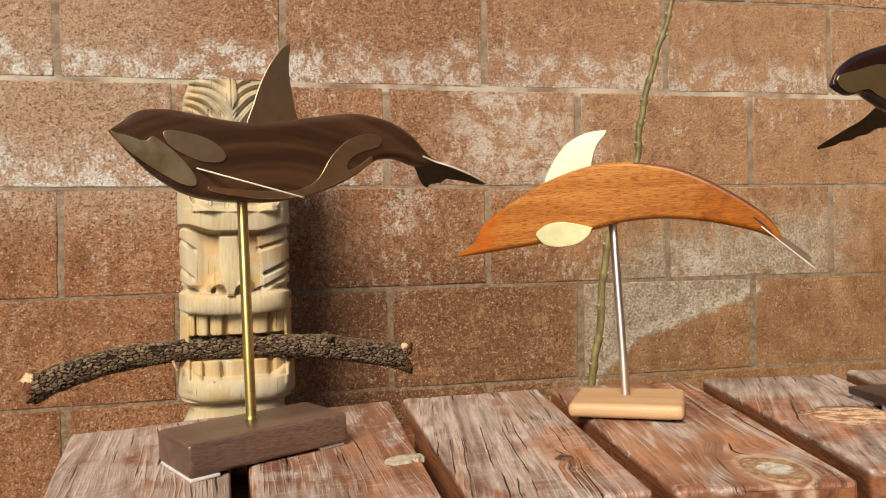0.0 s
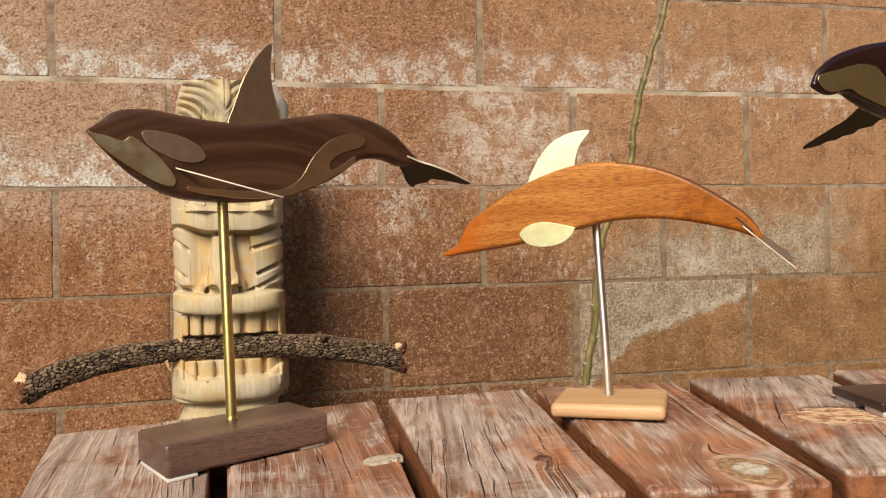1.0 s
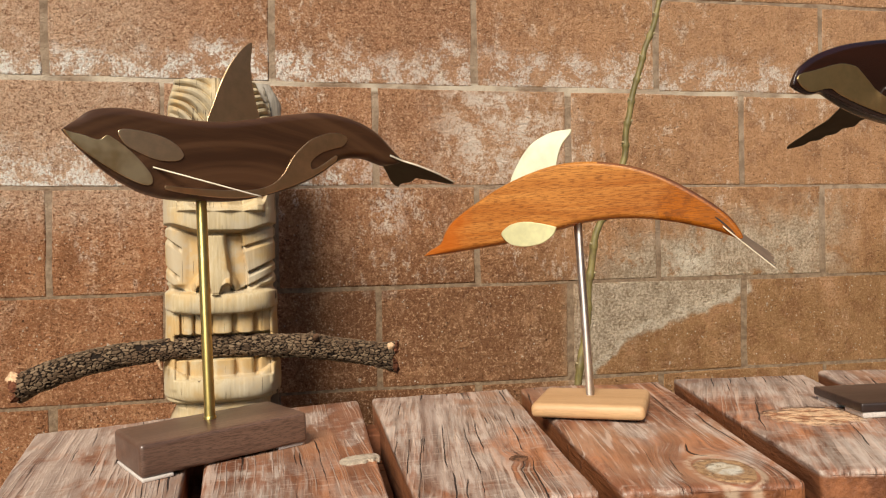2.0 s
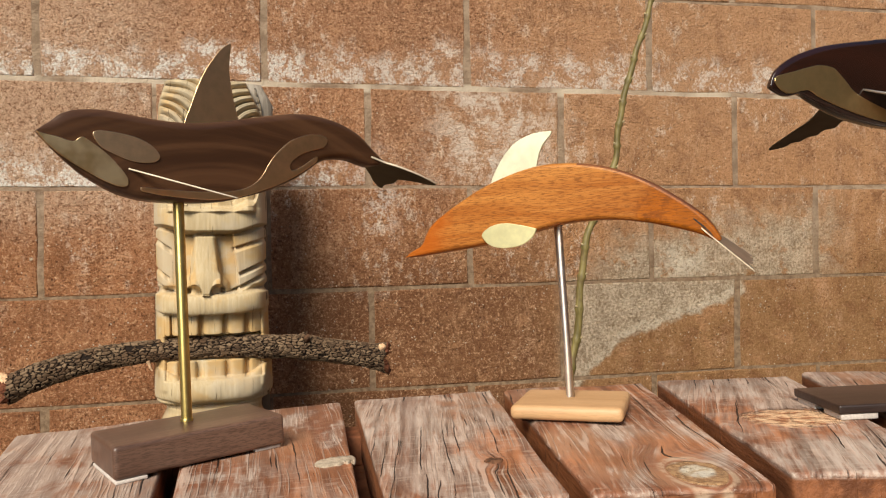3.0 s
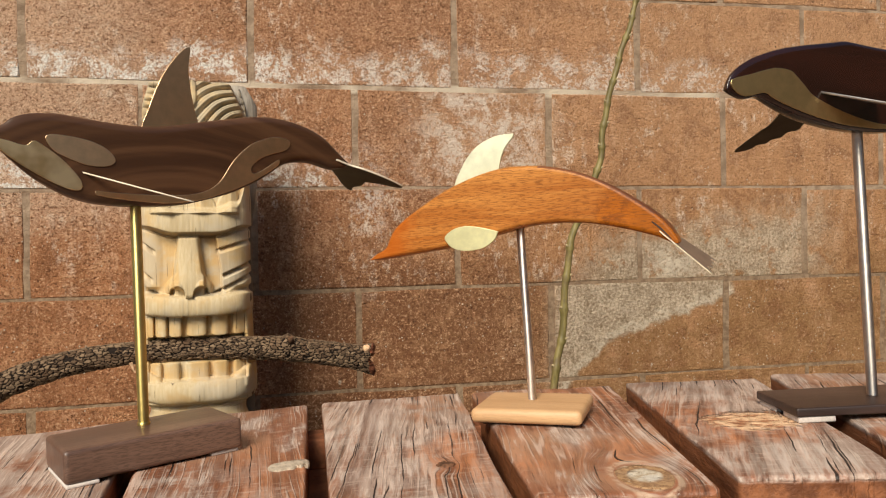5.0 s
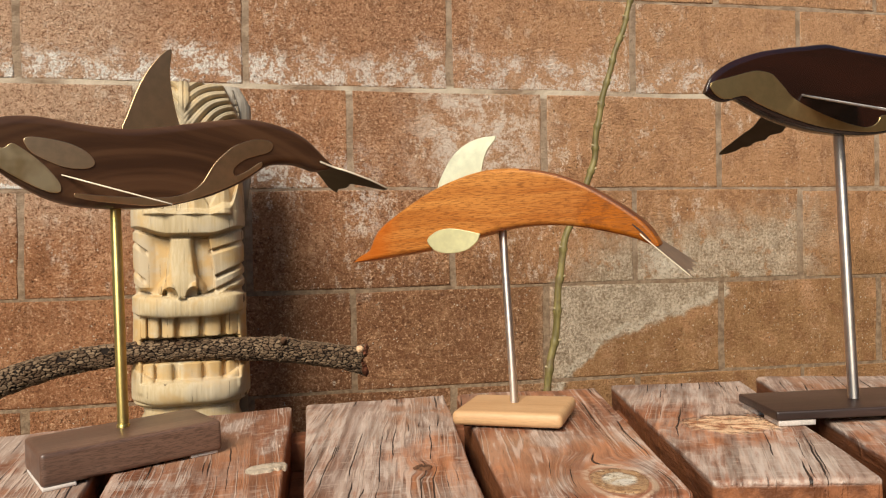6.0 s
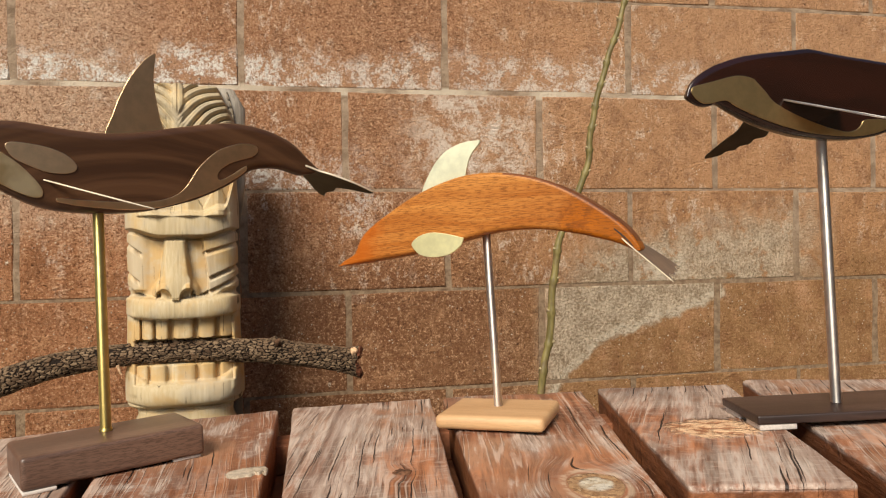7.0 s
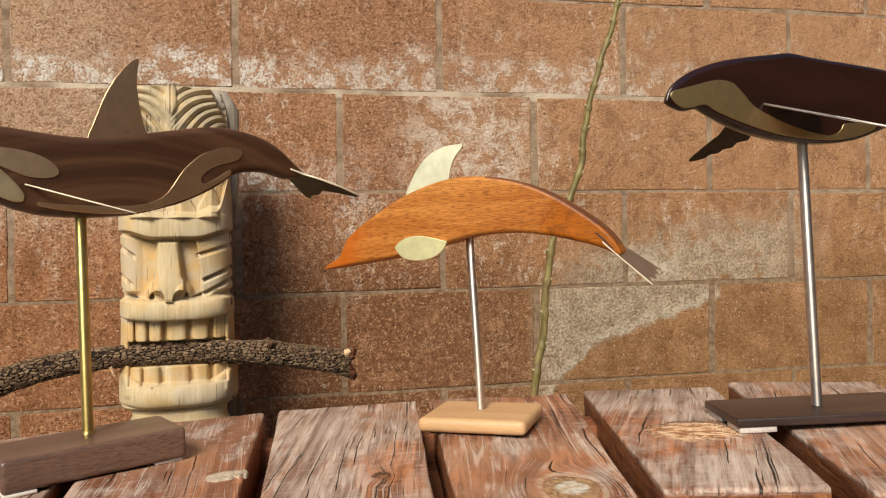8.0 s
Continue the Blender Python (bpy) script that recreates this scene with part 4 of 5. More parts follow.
    for side, at, z_in, z_out, deep in cuts:
        line = Z - (z_in + (z_out - z_in) * np.clip((ax - at) / (0.084 - at), 0, 1.2))
        cut_in = np.where(line > 0, groove(line, 0.0014), groove(line, 0.0085))
        out -= face * deep * cut_in * smooth(ax, at - 0.001, at + 0.005) * (side * X > 0)
    out -= 0.016 * smooth(ax, 0.048, 0.066) * groove(Z - 0.524, 0.007)
    # nose with arched nostrils
    wide = 0.0148 + 0.006 * smooth(Z, 0.605, 0.545) + 0.0140 * smooth(Z, 0.554, 0.530) - 0.005 * smooth(Z, 0.524, 0.514)
    tall = 0.004 + 0.012 * smooth(Z, 0.603, 0.530) * (1 - 0.42 * np.clip(nx / wide, 0, 1.2) ** 2) + 0.004 * dome(np.hypot(nx - 0.0205, (Z - 0.5285) * 0.9), 0, 0.0110)
    under = 0.5150 + 0.0150 * dome(nx, 0.0168, 0.0112) + 0.004 * smooth(nx, 0.022, 0.030)
    nose = smooth(nx, wide + 0.0012, wide - 0.0040) * smooth(Z, under - 0.0016, under + 0.0030) * smooth(Z, 0.609, 0.606)
    out += nose * tall
    out -= 0.002 * smooth(np.hypot((nx - 0.0168) / 1.1, Z - 0.5190), 0.0100, 0.0060) * smooth(Z, 0.516, 0.518)
    out -= 0.006 * groove(ax - edge, 0.0016) * (X > 0) * smooth(Z, 0.545, 0.550) * smooth(Z, 0.601, 0.597)
    # upper lip, arched, and teeth
    lip_mid = 0.5005 + 0.0040 * smooth(ax, 0.025, 0.070)
    lip_half = 0.0162 - 0.004 * smooth(ax, 0.066, 0.084)
    out += 0.015 * dome(Z, lip_mid, lip_half) ** 0.5
    low_rows = ((0.4515, 0.4860, 1, ((-0.0705, -0.0630), (-0.0613, -0.0440), (-0.0412, -0.0225), (-0.0160, 0.0126), (0.0195, 0.0450), (0.0515, 0.0690))),
                (0.3880, 0.4160, -1, ((-0.0690, -0.0530), (-0.0500, -0.0270), (-0.0175, 0.0156), (0.0220, 0.0450), (0.0510, 0.0690))))
    for lo, hi, up, row_teeth in low_rows:
        row = smooth(Z, lo - 0.001, lo + 0.001) * smooth(Z, hi + 0.001, hi - 0.001) * smooth(ax, 0.0750, 0.0640)
        out -= row * 0.015
        for n, (x0, x1) in enumerate(row_teeth):
            c, h = (x0 + x1) / 2, (x1 - x0) / 2
            u = np.clip(np.abs(X - c) / h, 0, 1.5)
            own = math.sin(n * 12.9 + up)
            tip = 0.0015 + 0.0012 * own + 0.0025 * np.clip(u, 0, 1) ** 5
            shape = smooth(np.abs(X - c), h + 0.0006, h - 0.0006)
            shape = shape * (smooth(Z, lo + tip - 0.0008, lo + tip + 0.0008) if up > 0 else smooth(Z, hi - tip + 0.0008, hi - tip - 0.0008))
            out += row * shape * (0.0110 + 0.0015 * own - 0.004 * np.clip(u, 0, 1) ** 4)
    # the open mouth
    mouth = smooth(Z, 0.4145, 0.4175) * smooth(Z, 0.4530, 0.4510)
    out -= 0.026 * mouth * smooth(ax, 0.0760, 0.0620)
    # lower lip, turned up at the sides, and the neck
    low = 0.3720 + 0.010 * smooth(ax, 0.045, 0.080)
    out += 0.013 * dome(Z, low, 0.0185 + 0.005 * smooth(ax, 0.045, 0.080)) ** 0.7
    arms = smooth(ax, 0.066, 0.072)
    out += 0.003 * arms * smooth(Z, 0.368, 0.376) * smooth(Z, 0.500, 0.490)
    out -= 0.014 * groove(Z - 0.347, 0.006)
    out -= 0.006 * smooth(Z, 0.346, 0.342)
    # tool marks
    marks = np.array([[noise.noise((x * 55, y * 25, 4.0)) for x in X[0, ::6]] for y in z])
    marks = np.repeat(marks, 6, 1)[:, :cols]
    out += 0.0012 * marks
    depth = 0.108 * D + out * np.maximum(front, 0.25 * (D > 0.02))
    depth = np.maximum(depth, 0.0)
    X = X + np.sign(X) * (1 - front) * np.clip(out, -0.010, 0.006) * 0.35 * smooth(Z, 0.70, 0.66)
    Y = -depth
    verts = np.stack([X, Y, Z], 2).reshape(-1, 3)
    rim = np.stack([np.stack([X[:, [0, -1]], np.full((rows, 2), 0.03), Z[:, [0, -1]]], 2)], 0).reshape(-1, 3)
    first = rows * cols
    faces = []
    for j in range(rows - 1):
        o, n = j * cols, (j + 1) * cols
        faces += [(o + i, o + i + 1, n + i + 1, n + i) for i in range(cols - 1)]
        p, q = first + 2 * j, first + 2 * j + 2
        faces += [(p, o, n, q), (o + cols - 1, p + 1, q + 1, n + cols - 1), (p + 1, p, q, q + 1)]
    faces.append(tuple(range((rows - 1) * cols, rows * cols)) + (first + 2 * rows - 1, first + 2 * rows - 2))
    # the uncarved back of the log, its upper corner sawn off
    first += 2 * rows
    right = ((0.0, 0.0865), (0.62, 0.0865), (0.70, 0.0980), (0.822, 0.1000), (0.852, 0.0830))
    back = []
    for h, w in right:
        back += [(-0.066, -0.030, h), (w - 0.014, -0.052, h), (w - 0.003, -0.046, h), (w, -0.034, h), (w, 0.036, h), (-0.066, 0.036, h)]
    for j in range(len(right) - 1):
        o = first + 6 * j
        faces += [(o + i, o + (i + 1) % 6, o + 6 + (i + 1) % 6, o + 6 + i) for i in range(6)]
    faces.append(tuple(first + 6 * (len(right) - 1) + i for i in range(6)))
    me = bpy.data.meshes.new("tiki_carving")
    me.from_pydata(np.concatenate([verts, rim, np.array(back)]).tolist(), [], faces)
    me.materials.append(CARVED)
    for f in me.polygons:
        f.use_smooth = len(f.vertices) == 4
    ob = new("tiki_carving", me)
    ob.matrix_world = pose(0.3205, -0.167, 0.0, 0, 0, 8)
    return tagged(ob, "pale carved wooden tiki post biting a branch, weathered hair", "carving")


tiki()


# ---------------------------------------------------------------- branch held in the mouth
def branch():
    spine = [(0.040, 0.384), (0.062, 0.394), (0.105, 0.409), (0.165, 0.4235), (0.232, 0.4305), (0.315, 0.4335), (0.400, 0.4310), (0.474, 0.4240), (0.540, 0.4125), (0.600, 0.4015)]
    line = curve_loop(spine, 84, closed=False)
    n, sides = len(line), 160
    run = [0.0]
    for a, b in zip(line, line[1:]):
        run.append(run[-1] + (b - a).length)
    run = np.array(run)
    # bark plates: cells on the unrolled skin, longer along the branch than round it
    rng = np.random.default_rng(11)
    girth, pitch_s, pitch_w = 0.117, 0.0088, 0.0050
    nw = int(girth / pitch_w)
    seeds = []
    for a in range(-3, int(run[-1] / pitch_s) + 4):
        for b in range(nw):
            seeds.append(((a + 0.5 * (b % 2) + rng.uniform(-0.55, 0.55)) * pitch_s, (b + rng.uniform(-0.48, 0.48)) * girth / nw, rng.uniform(0.55, 1.0)))
    seeds = np.array(seeds)
    bm = bmesh.new()
    relief = bm.verts.layers.float.new("plate")
    shade = bm.verts.layers.float.new("tone")
    loops = []
    turn = np.arange(sides) / sides * 2 * np.pi
    for i, q in enumerate(line):
        s = i / (n - 1)
        ahead = (line[min(i + 1, n - 1)] - line[max(i - 1, 0)]).normalized()
        normal = Vector((-ahead.y, ahead.x))
        y0 = -0.263 + 0.03 * s * s + 0.012 * (1 - s) ** 3
        r = 0.0180 + 0.0025 * float(smooth(np.float64(s), 0.12, 0.0)) + 0.0012 * math.sin(s * 9)
        near = seeds[np.abs(seeds[:, 0] - run[i]) < 0.036]
        warp = np.array([[0.0032 * noise.noise((run[i] * 230, math.cos(a) * 5, math.sin(a) * 5)), 0.0026 * noise.noise((run[i] * 260, math.cos(a) * 5 + 9, math.sin(a) * 5))] for a in turn])
        ds = (near[None, :, 0] - run[i] - warp[:, None, 0]) * 0.52
        dw = near[None, :, 1] - turn[:, None] / (2 * np.pi) * girth - warp[:, None, 1]
        dw = (dw + girth / 2) % girth - girth / 2
        dist = 0.35 * np.hypot(ds, dw) + 0.65 * np.maximum(np.abs(ds), np.abs(dw)) - 0.0004 * near[None, :, 2]
        order = np.argsort(dist, 1)
        rows = np.arange(sides)
        d1, d2 = dist[rows, order[:, 0]], dist[rows, order[:, 1]]
        plate_high = smooth(d2 - d1, 0.00025, 0.0010)
        tone = near[order[:, 0], 2]
        ring = []
        end_zone = float(smooth(np.float64(s), 0.93, 1.0))
        for k, a in enumerate(turn):
            ca, sa = math.cos(a), math.sin(a)
            lump = 1 + 0.10 * noise.noise((s * 16, ca * 1.2, sa * 1.2)) + 0.06 * noise.noise((s * 50, ca * 3, sa * 3))
            stub = 0.009 * math.exp(-((s - 0.765) / 0.011) ** 2) * max(0, math.cos(a - 0.35)) ** 8
            stub += 0.006 * end_zone * abs(ca) ** 3 + 0.003 * end_zone * max(0, -ca) ** 3
            end = 0.0
            if s > 0.9:
                end = end_zone * (0.010 * max(0, -ca) ** 2 - 0.005 * (1 - abs(ca)) + 0.0015 * max(0, ca))
            if i in (0, n - 1):
                end += 0.004 * noise.noise((ca * 2.2, sa * 2.2, 7 + s)) + 0.003 * noise.noise((ca * 7, sa * 7, 3 + s))
            skin = 0.0021 * (plate_high[k] * (0.6 + 0.4 * tone[k]) - 0.6)
            if run[i] < 0.02:
                torn = float(smooth(run[i], 0.016, 0.0))
                end -= torn * (0.004 + 0.011 * noise.noise((ca * 2.6, sa * 2.6, 1.5)))
                stub += 0.004 * torn * max(0, noise.noise((ca * 2, sa * 2, 5.5)) + 0.3)
            rr = r * lump + stub + skin
            v = bm.verts.new((q.x + ahead.x * end + normal.x * ca * rr, y0 - sa * rr, q.y + ahead.y * end + normal.y * ca * rr))
            v[relief], v[shade] = plate_high[k], tone[k]
            ring.append(v)
        loops.append(ring)
    for lo, hi in zip(loops, loops[1:]):
        for k in range(sides):
            f = bm.faces.new((lo[k], lo[(k + 1) % sides], hi[(k + 1) % sides], hi[k]))
            f.smooth = True
            far_in = min(f.verts[0].co.x - 0.036, 0.607 - f.verts[0].co.x)
            f.material_index = int(far_in < 0.008 + 0.012 * noise.noise(f.verts[0].co * 90))
    for ring, sign in ((loops[0], -1), (loops[-1], 1)):
        mid = sum((v.co for v in ring), Vector()) / sides
        for f, dip in ((0.8, 0.002), (0.45, -0.003)):
            core = [bm.verts.new(mid + (v.co - mid) * f / (1.0 if f > 0.5 else 0.8) + Vector((sign * (dip + 0.005 * noise.noise(v.co * 330)), 0, 0))) for v in ring]
            for k in range(sides):
                bm.faces.new((ring[k], ring[(k + 1) % sides], core[(k + 1) % sides], core[k])).material_index = 1
            ring = core
        bm.faces.new(ring).material_index = 1
    bmesh.ops.recalc_face_normals(bm, faces=bm.faces)
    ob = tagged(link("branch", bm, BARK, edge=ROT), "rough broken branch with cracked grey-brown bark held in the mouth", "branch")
    # broken places where the wood shows
    for name, at, axis, r, long, mat in (("torn_end", (0.041, -0.259, 0.396), (-0.8, -0.1, 0.6), 0.0098, 0.014, FRESH), ("cut_stub", (0.5935, -0.2480, 0.4225), (0.15, -0.55, 0.83), 0.0058, 0.0012, FRESH), ("cut_stub", (0.4735, -0.266, 0.4445), (0.05, -0.5, 0.85), 0.0046, 0.003, KNOB)):
        d = Vector(axis).normalized()
        t = tube([Vector(at) - d * 0.008, Vector(at), Vector(at) + d * long], [r * 1.05, r, r * 0.75], 14)
        for v in t.verts:
            v.co += d * 0.003 * noise.noise(v.co * 260) + Vector((0.002 * noise.noise(v.co * 310), 0, 0))
        part(name, t, mat, ob, "pale freshly cut wood" if mat is FRESH else "dark broken wood without bark")
    spur = curve_loop([(0.240, 0.4200), (0.2425, 0.4130), (0.2440, 0.4085), (0.2465, 0.4050)], 5, closed=False)
    part("spur", tube([(q.x, -0.279, q.y) for q in spur], [0.0026 - 0.0014 * i / (len(spur) - 1) for i in range(len(spur))], 8), FRESH, ob, "tiny dry side twig")
    return ob


branch()


# ---------------------------------------------------------------- climbing cane
def cane():
    spine = [(0.86, -0.31, 0.0), (0.872, -0.308, 0.2), (0.893, -0.304, 0.361), (0.909, -0.30, 0.435), (0.917, -0.30, 0.518), (0.929, -0.30, 0.593), (0.958, -0.30, 0.66), (0.981, -0.30, 0.723), (0.988, -0.30, 0.78), (1.001, -0.30, 0.836), (1.018, -0.30, 0.893), (1.039, -0.30, 0.95), (1.052, -0.30, 1.0), (1.075, -0.30, 1.10), (1.10, -0.30, 1.22), (1.115, -0.3, 1.34)]
    line = curve_loop(spine, 14, closed=False)
    n = len(line)
    nodes = [i for i in range(n) if i % 9 == 4]
    radii = [0.0066 - 0.0030 * i / n + 0.0019 * max(math.exp(-((i - k) / 0.8) ** 2) for k in nodes) for i in range(n)]
    line = [q + Vector((0.0009 * math.sin((i - 4) / 9 * math.pi), 0, 0)) for i, q in enumerate(line)]
    line = [q + Vector((0.0012 * noise.noise((q.z * 30, 1, 0)), 0.001 * noise.noise((q.z * 30, 5, 0)), 0)) for q in line]
    ob = tagged(link("bare_cane", tube(line, radii, 16), CANE), "thin bare green-brown cane with small buds growing by the wall", "plant stem")
    for j, i in enumerate(nodes):
        side = -1 if j % 2 else 1
        q = line[i]
        d = Vector((side * 0.8, -0.45, 0.55)).normalized()
        part("bud", tube([q + d * radii[i] * 0.4, q + d * (radii[i] + 0.002), q + d * (radii[i] + 0.0042)], [0.0022, 0.0018, 0.0004], 8), BUD, ob)


cane()


# ---------------------------------------------------------------- whale sculptures on stands
def mm(points):
    return [(x / 1000, z / 1000) for x, z in points]


def sheet(origin, tip_a, tip_b, outline, thick, steps=5):
    """A thin sheet in the plane of three points (mm); the outline is in shares of the two tips."""
    o, a, b = (Vector(q) / 1000 for q in (origin, tip_a, tip_b))
    ea = (a - o).normalized()
    eb = (b - o) - ea * (b - o).dot(ea)
    eb.normalize()
    pts = [(a - o) * s + (b - o) * t for s, t in outline]
    bm = plate([(q.dot(ea), q.dot(eb)) for q in pts], thick, steps)
    for f in bm.faces:
        f.material_index = int(len(f.verts) == 4)
    m = Matrix.Identity(4)
    for i, axis in enumerate((ea, -ea.cross(eb), eb)):
        for r in range(3):
            m[r][i] = axis[r]
    m.translation = o
    return turned(bm, m)


def rod(top, lean_x, lean_y, r, foot, x=0.0):
    return tube([(x, 0, foot), (x + lean_x * 0.5, lean_y * 0.5, (foot + top) / 2), (x + lean_x, lean_y, top)], [r, r, r], 28)


def orca():
    root = empty("orca_sculpture", on_bench(0.4078, -0.9540, 32.0), "dark walnut orca with brass inlays on a brass rod stand", "sculpture", "whale sculptures on the bench")
    base = part("base", rounded_box(-0.0490, 0.0460, -0.0310, 0.0200, 0.0018, 0.0196, 0.0030), WALNUT_BASE, root, "thick walnut block with eased edges")
    base.matrix_basis = pose(0, 0, 0, 0, 0, -4)
    for x in (-0.0405, 0.0360):
        pad = part("felt_pad", rounded_box(x - 0.0080, x + 0.0080, -0.0312 if x < 0 else -0.0290, 0.0180, 0.0, 0.0019, 0.0007, 2), FELT, root, "pale felt pad")
        pad.matrix_basis = pose(0, 0, 0, 0, 0, -4)
    part("rod", rod(0.150, 0.002, 0.002, 0.0031, 0.0193, -0.0010), BRASS_ROD, root, "polished brass rod")
    part("ferrule", tube([(-0.001, 0, 0.0193), (-0.001, 0, 0.0210), (-0.001, 0, 0.0214)], [0.0036, 0.0036, 0.0031], 28), BRASS_ROD, root)
    body = mm([(-73.6, 184.1), (-73.6, 184.1), (-70.5, 186.6), (-65.7, 190.3), (-62.2, 193.4), (-57.1, 195.9), (-49.8, 197.6), (-39.3, 198.4), (-26.9, 197.4), (-14, 196.1), (-0.5, 195.4), (13.7, 196), (28.7, 198.4), (44.5, 201.6), (61, 204.9), (78.5, 207.9), (92.1, 208.6), (103.7, 207.6), (113.2, 205.8), (122.9, 202.8), (132.8, 198), (140.2, 192), (146.2, 185.8), (151.2, 180.3), (151.2, 180.3), (149.5, 177.4), (142.4, 176.2), (134.6, 177.4), (124.5, 179.8), (114.6, 180), (104.8, 178.7), (97.5, 176), (87.9, 169.7), (78.5, 164.4), (67.3, 159.5), (56.5, 155.5), (36, 150.4), (24.3, 148.5), (9.5, 147.6), (-5.9, 147.8), (-19.2, 149), (-28.8, 151), (-38, 154.3), (-52.5, 162.5), (-64.8, 173.3), (-71.8, 181.4)])
    whale = slab(body, -0.0050, 0.0100, 0.0050, 5, 8)
    for v in whale.verts:
        v.co.y = -0.0050 + (v.co.y + 0.0050) * (0.3 + 0.7 * float(smooth(np.float64(v.co.x), -0.074, -0.02)))
    part("body", whale, WALNUT, root, "dark walnut body")
    chin_inlay = mm([(-73.6, 183.4), (-73.6, 183.4), (-69.8, 182.3), (-64.4, 181.3), (-58.9, 179.6), (-56, 179.5), (-53.7, 181.5), (-51.9, 182), (-49.6, 180.9), (-44.5, 177.3), (-38.7, 172.4), (-33.5, 166.5), (-30, 161.3), (-29.6, 157.5), (-31.5, 155.9), (-35.8, 156.4), (-43.8, 159.8), (-52.4, 164.7), (-59.3, 169.3), (-66.1, 174.6), (-70.3, 178.6)])
    part("chin_inlay", slab(chin_inlay, -0.0056, -0.0037, 0.0003, 5, 3), CHIN_BRASS, root, "satin brass inlay mottled with painted reflections")
    eye_inlay = mm([(-46.8, 184.5), (-44.7, 185.9), (-41.1, 186.2), (-33.5, 185.6), (-24.2, 183.8), (-16.3, 180.2), (-11.9, 175.6), (-11.7, 172.4), (-14.8, 170.3), (-20.7, 169.6), (-28, 170.5), (-37.1, 174.1), (-43, 177.4), (-45.8, 181.2)])
    part("eye_inlay", slab(eye_inlay, -0.0056, -0.0037, 0.0003, 5, 3), EYE_BRASS, root, "satin brass inlay")
    flank_inlay = mm([(-23, 155.2), (-21.7, 155.9), (-12.6, 155.1), (-0.7, 154.5), (13.4, 154.1), (28.3, 154.5), (38, 156.1), (46.2, 159.5), (52.6, 165.2), (57.1, 171.9), (61.6, 177.9), (68.3, 184.2), (75.1, 189.2), (84.2, 192.8), (91.1, 194.5), (99, 194.4), (103.1, 192.4), (102.4, 188.8), (98.5, 185.8), (90.4, 183.4), (82.6, 180.7), (76.1, 176.5), (73.3, 172.7), (74, 169.7), (77.5, 170.2), (84, 173.6), (93.4, 179.4), (94.2, 177.1), (91.2, 174.2), (82.8, 169), (73.7, 164.1), (62.6, 159.3), (52, 155.6), (43.8, 153), (33.8, 150.8), (20.5, 149.4), (6, 149.8), (-11.1, 151.5), (-19.3, 152.9), (-22.5, 153.8)])
    part("flank_inlay", slab(flank_inlay, -0.0056, -0.0037, 0.0003, 5, 3), BRASS, root, "satin brass inlay")
    fin = mm([(7.5, 190.5), (7, 196.5), (8.7, 201.1), (11.1, 206.5), (14, 214), (17, 220.9), (21.1, 228.8), (25.2, 235.3), (30.1, 241.7), (34.1, 245.9), (37.4, 248.2), (38.9, 248.5), (38.9, 248.5), (39.2, 246.4), (38.1, 239.7), (37.3, 232.5), (37.7, 225.4), (38.8, 216.6), (40.3, 207.8), (41.9, 201.5), (42.4, 194.5)])
    part("dorsal_fin", turned(plate(fin, 0.0010), pose(0, 0.002, 0)), BRASS, root, "tall satin brass dorsal fin")
    part("flipper", sheet((-29, -4, 166.2), (-3, -4, 160.0), (17, -34, 148.6), [(-0.02, 0), (0.15, 0.3), (0.25, 0.7), (0.1, 1.02), (-0.08, 1.0), (-0.2, 0.6), (-0.1, 0.2)][::-1], 0.0009), BRASS, root, "thin brass flipper", edge=LIT_CUT_EDGE)
    part("fluke", sheet((145, 3, 181), (189, -20.6, 162.7), (189, 45, 166.6), [(-0.08, -0.1), (0.04, -0.16), (0.24, -0.13), (0.42, -0.15), (0.6, -0.14), (0.8, -0.10), (1.0, 0.0), (1.0, 0.0), (0.92, 0.11), (0.63, 0.22), (0.45, 0.31), (0.36, 0.37), (0.25, 0.6), (0.08, 0.8), (0.0, 1.0), (0.0, 1.0), (-0.07, 1.0), (-0.12, 0.8), (-0.12, 0.58), (-0.14, 0.2)], 0.0014, 4), SHADED_PLATE, root, "thin brass tail fluke, its faces darkened as in shade", edge=LIT_CUT_EDGE)


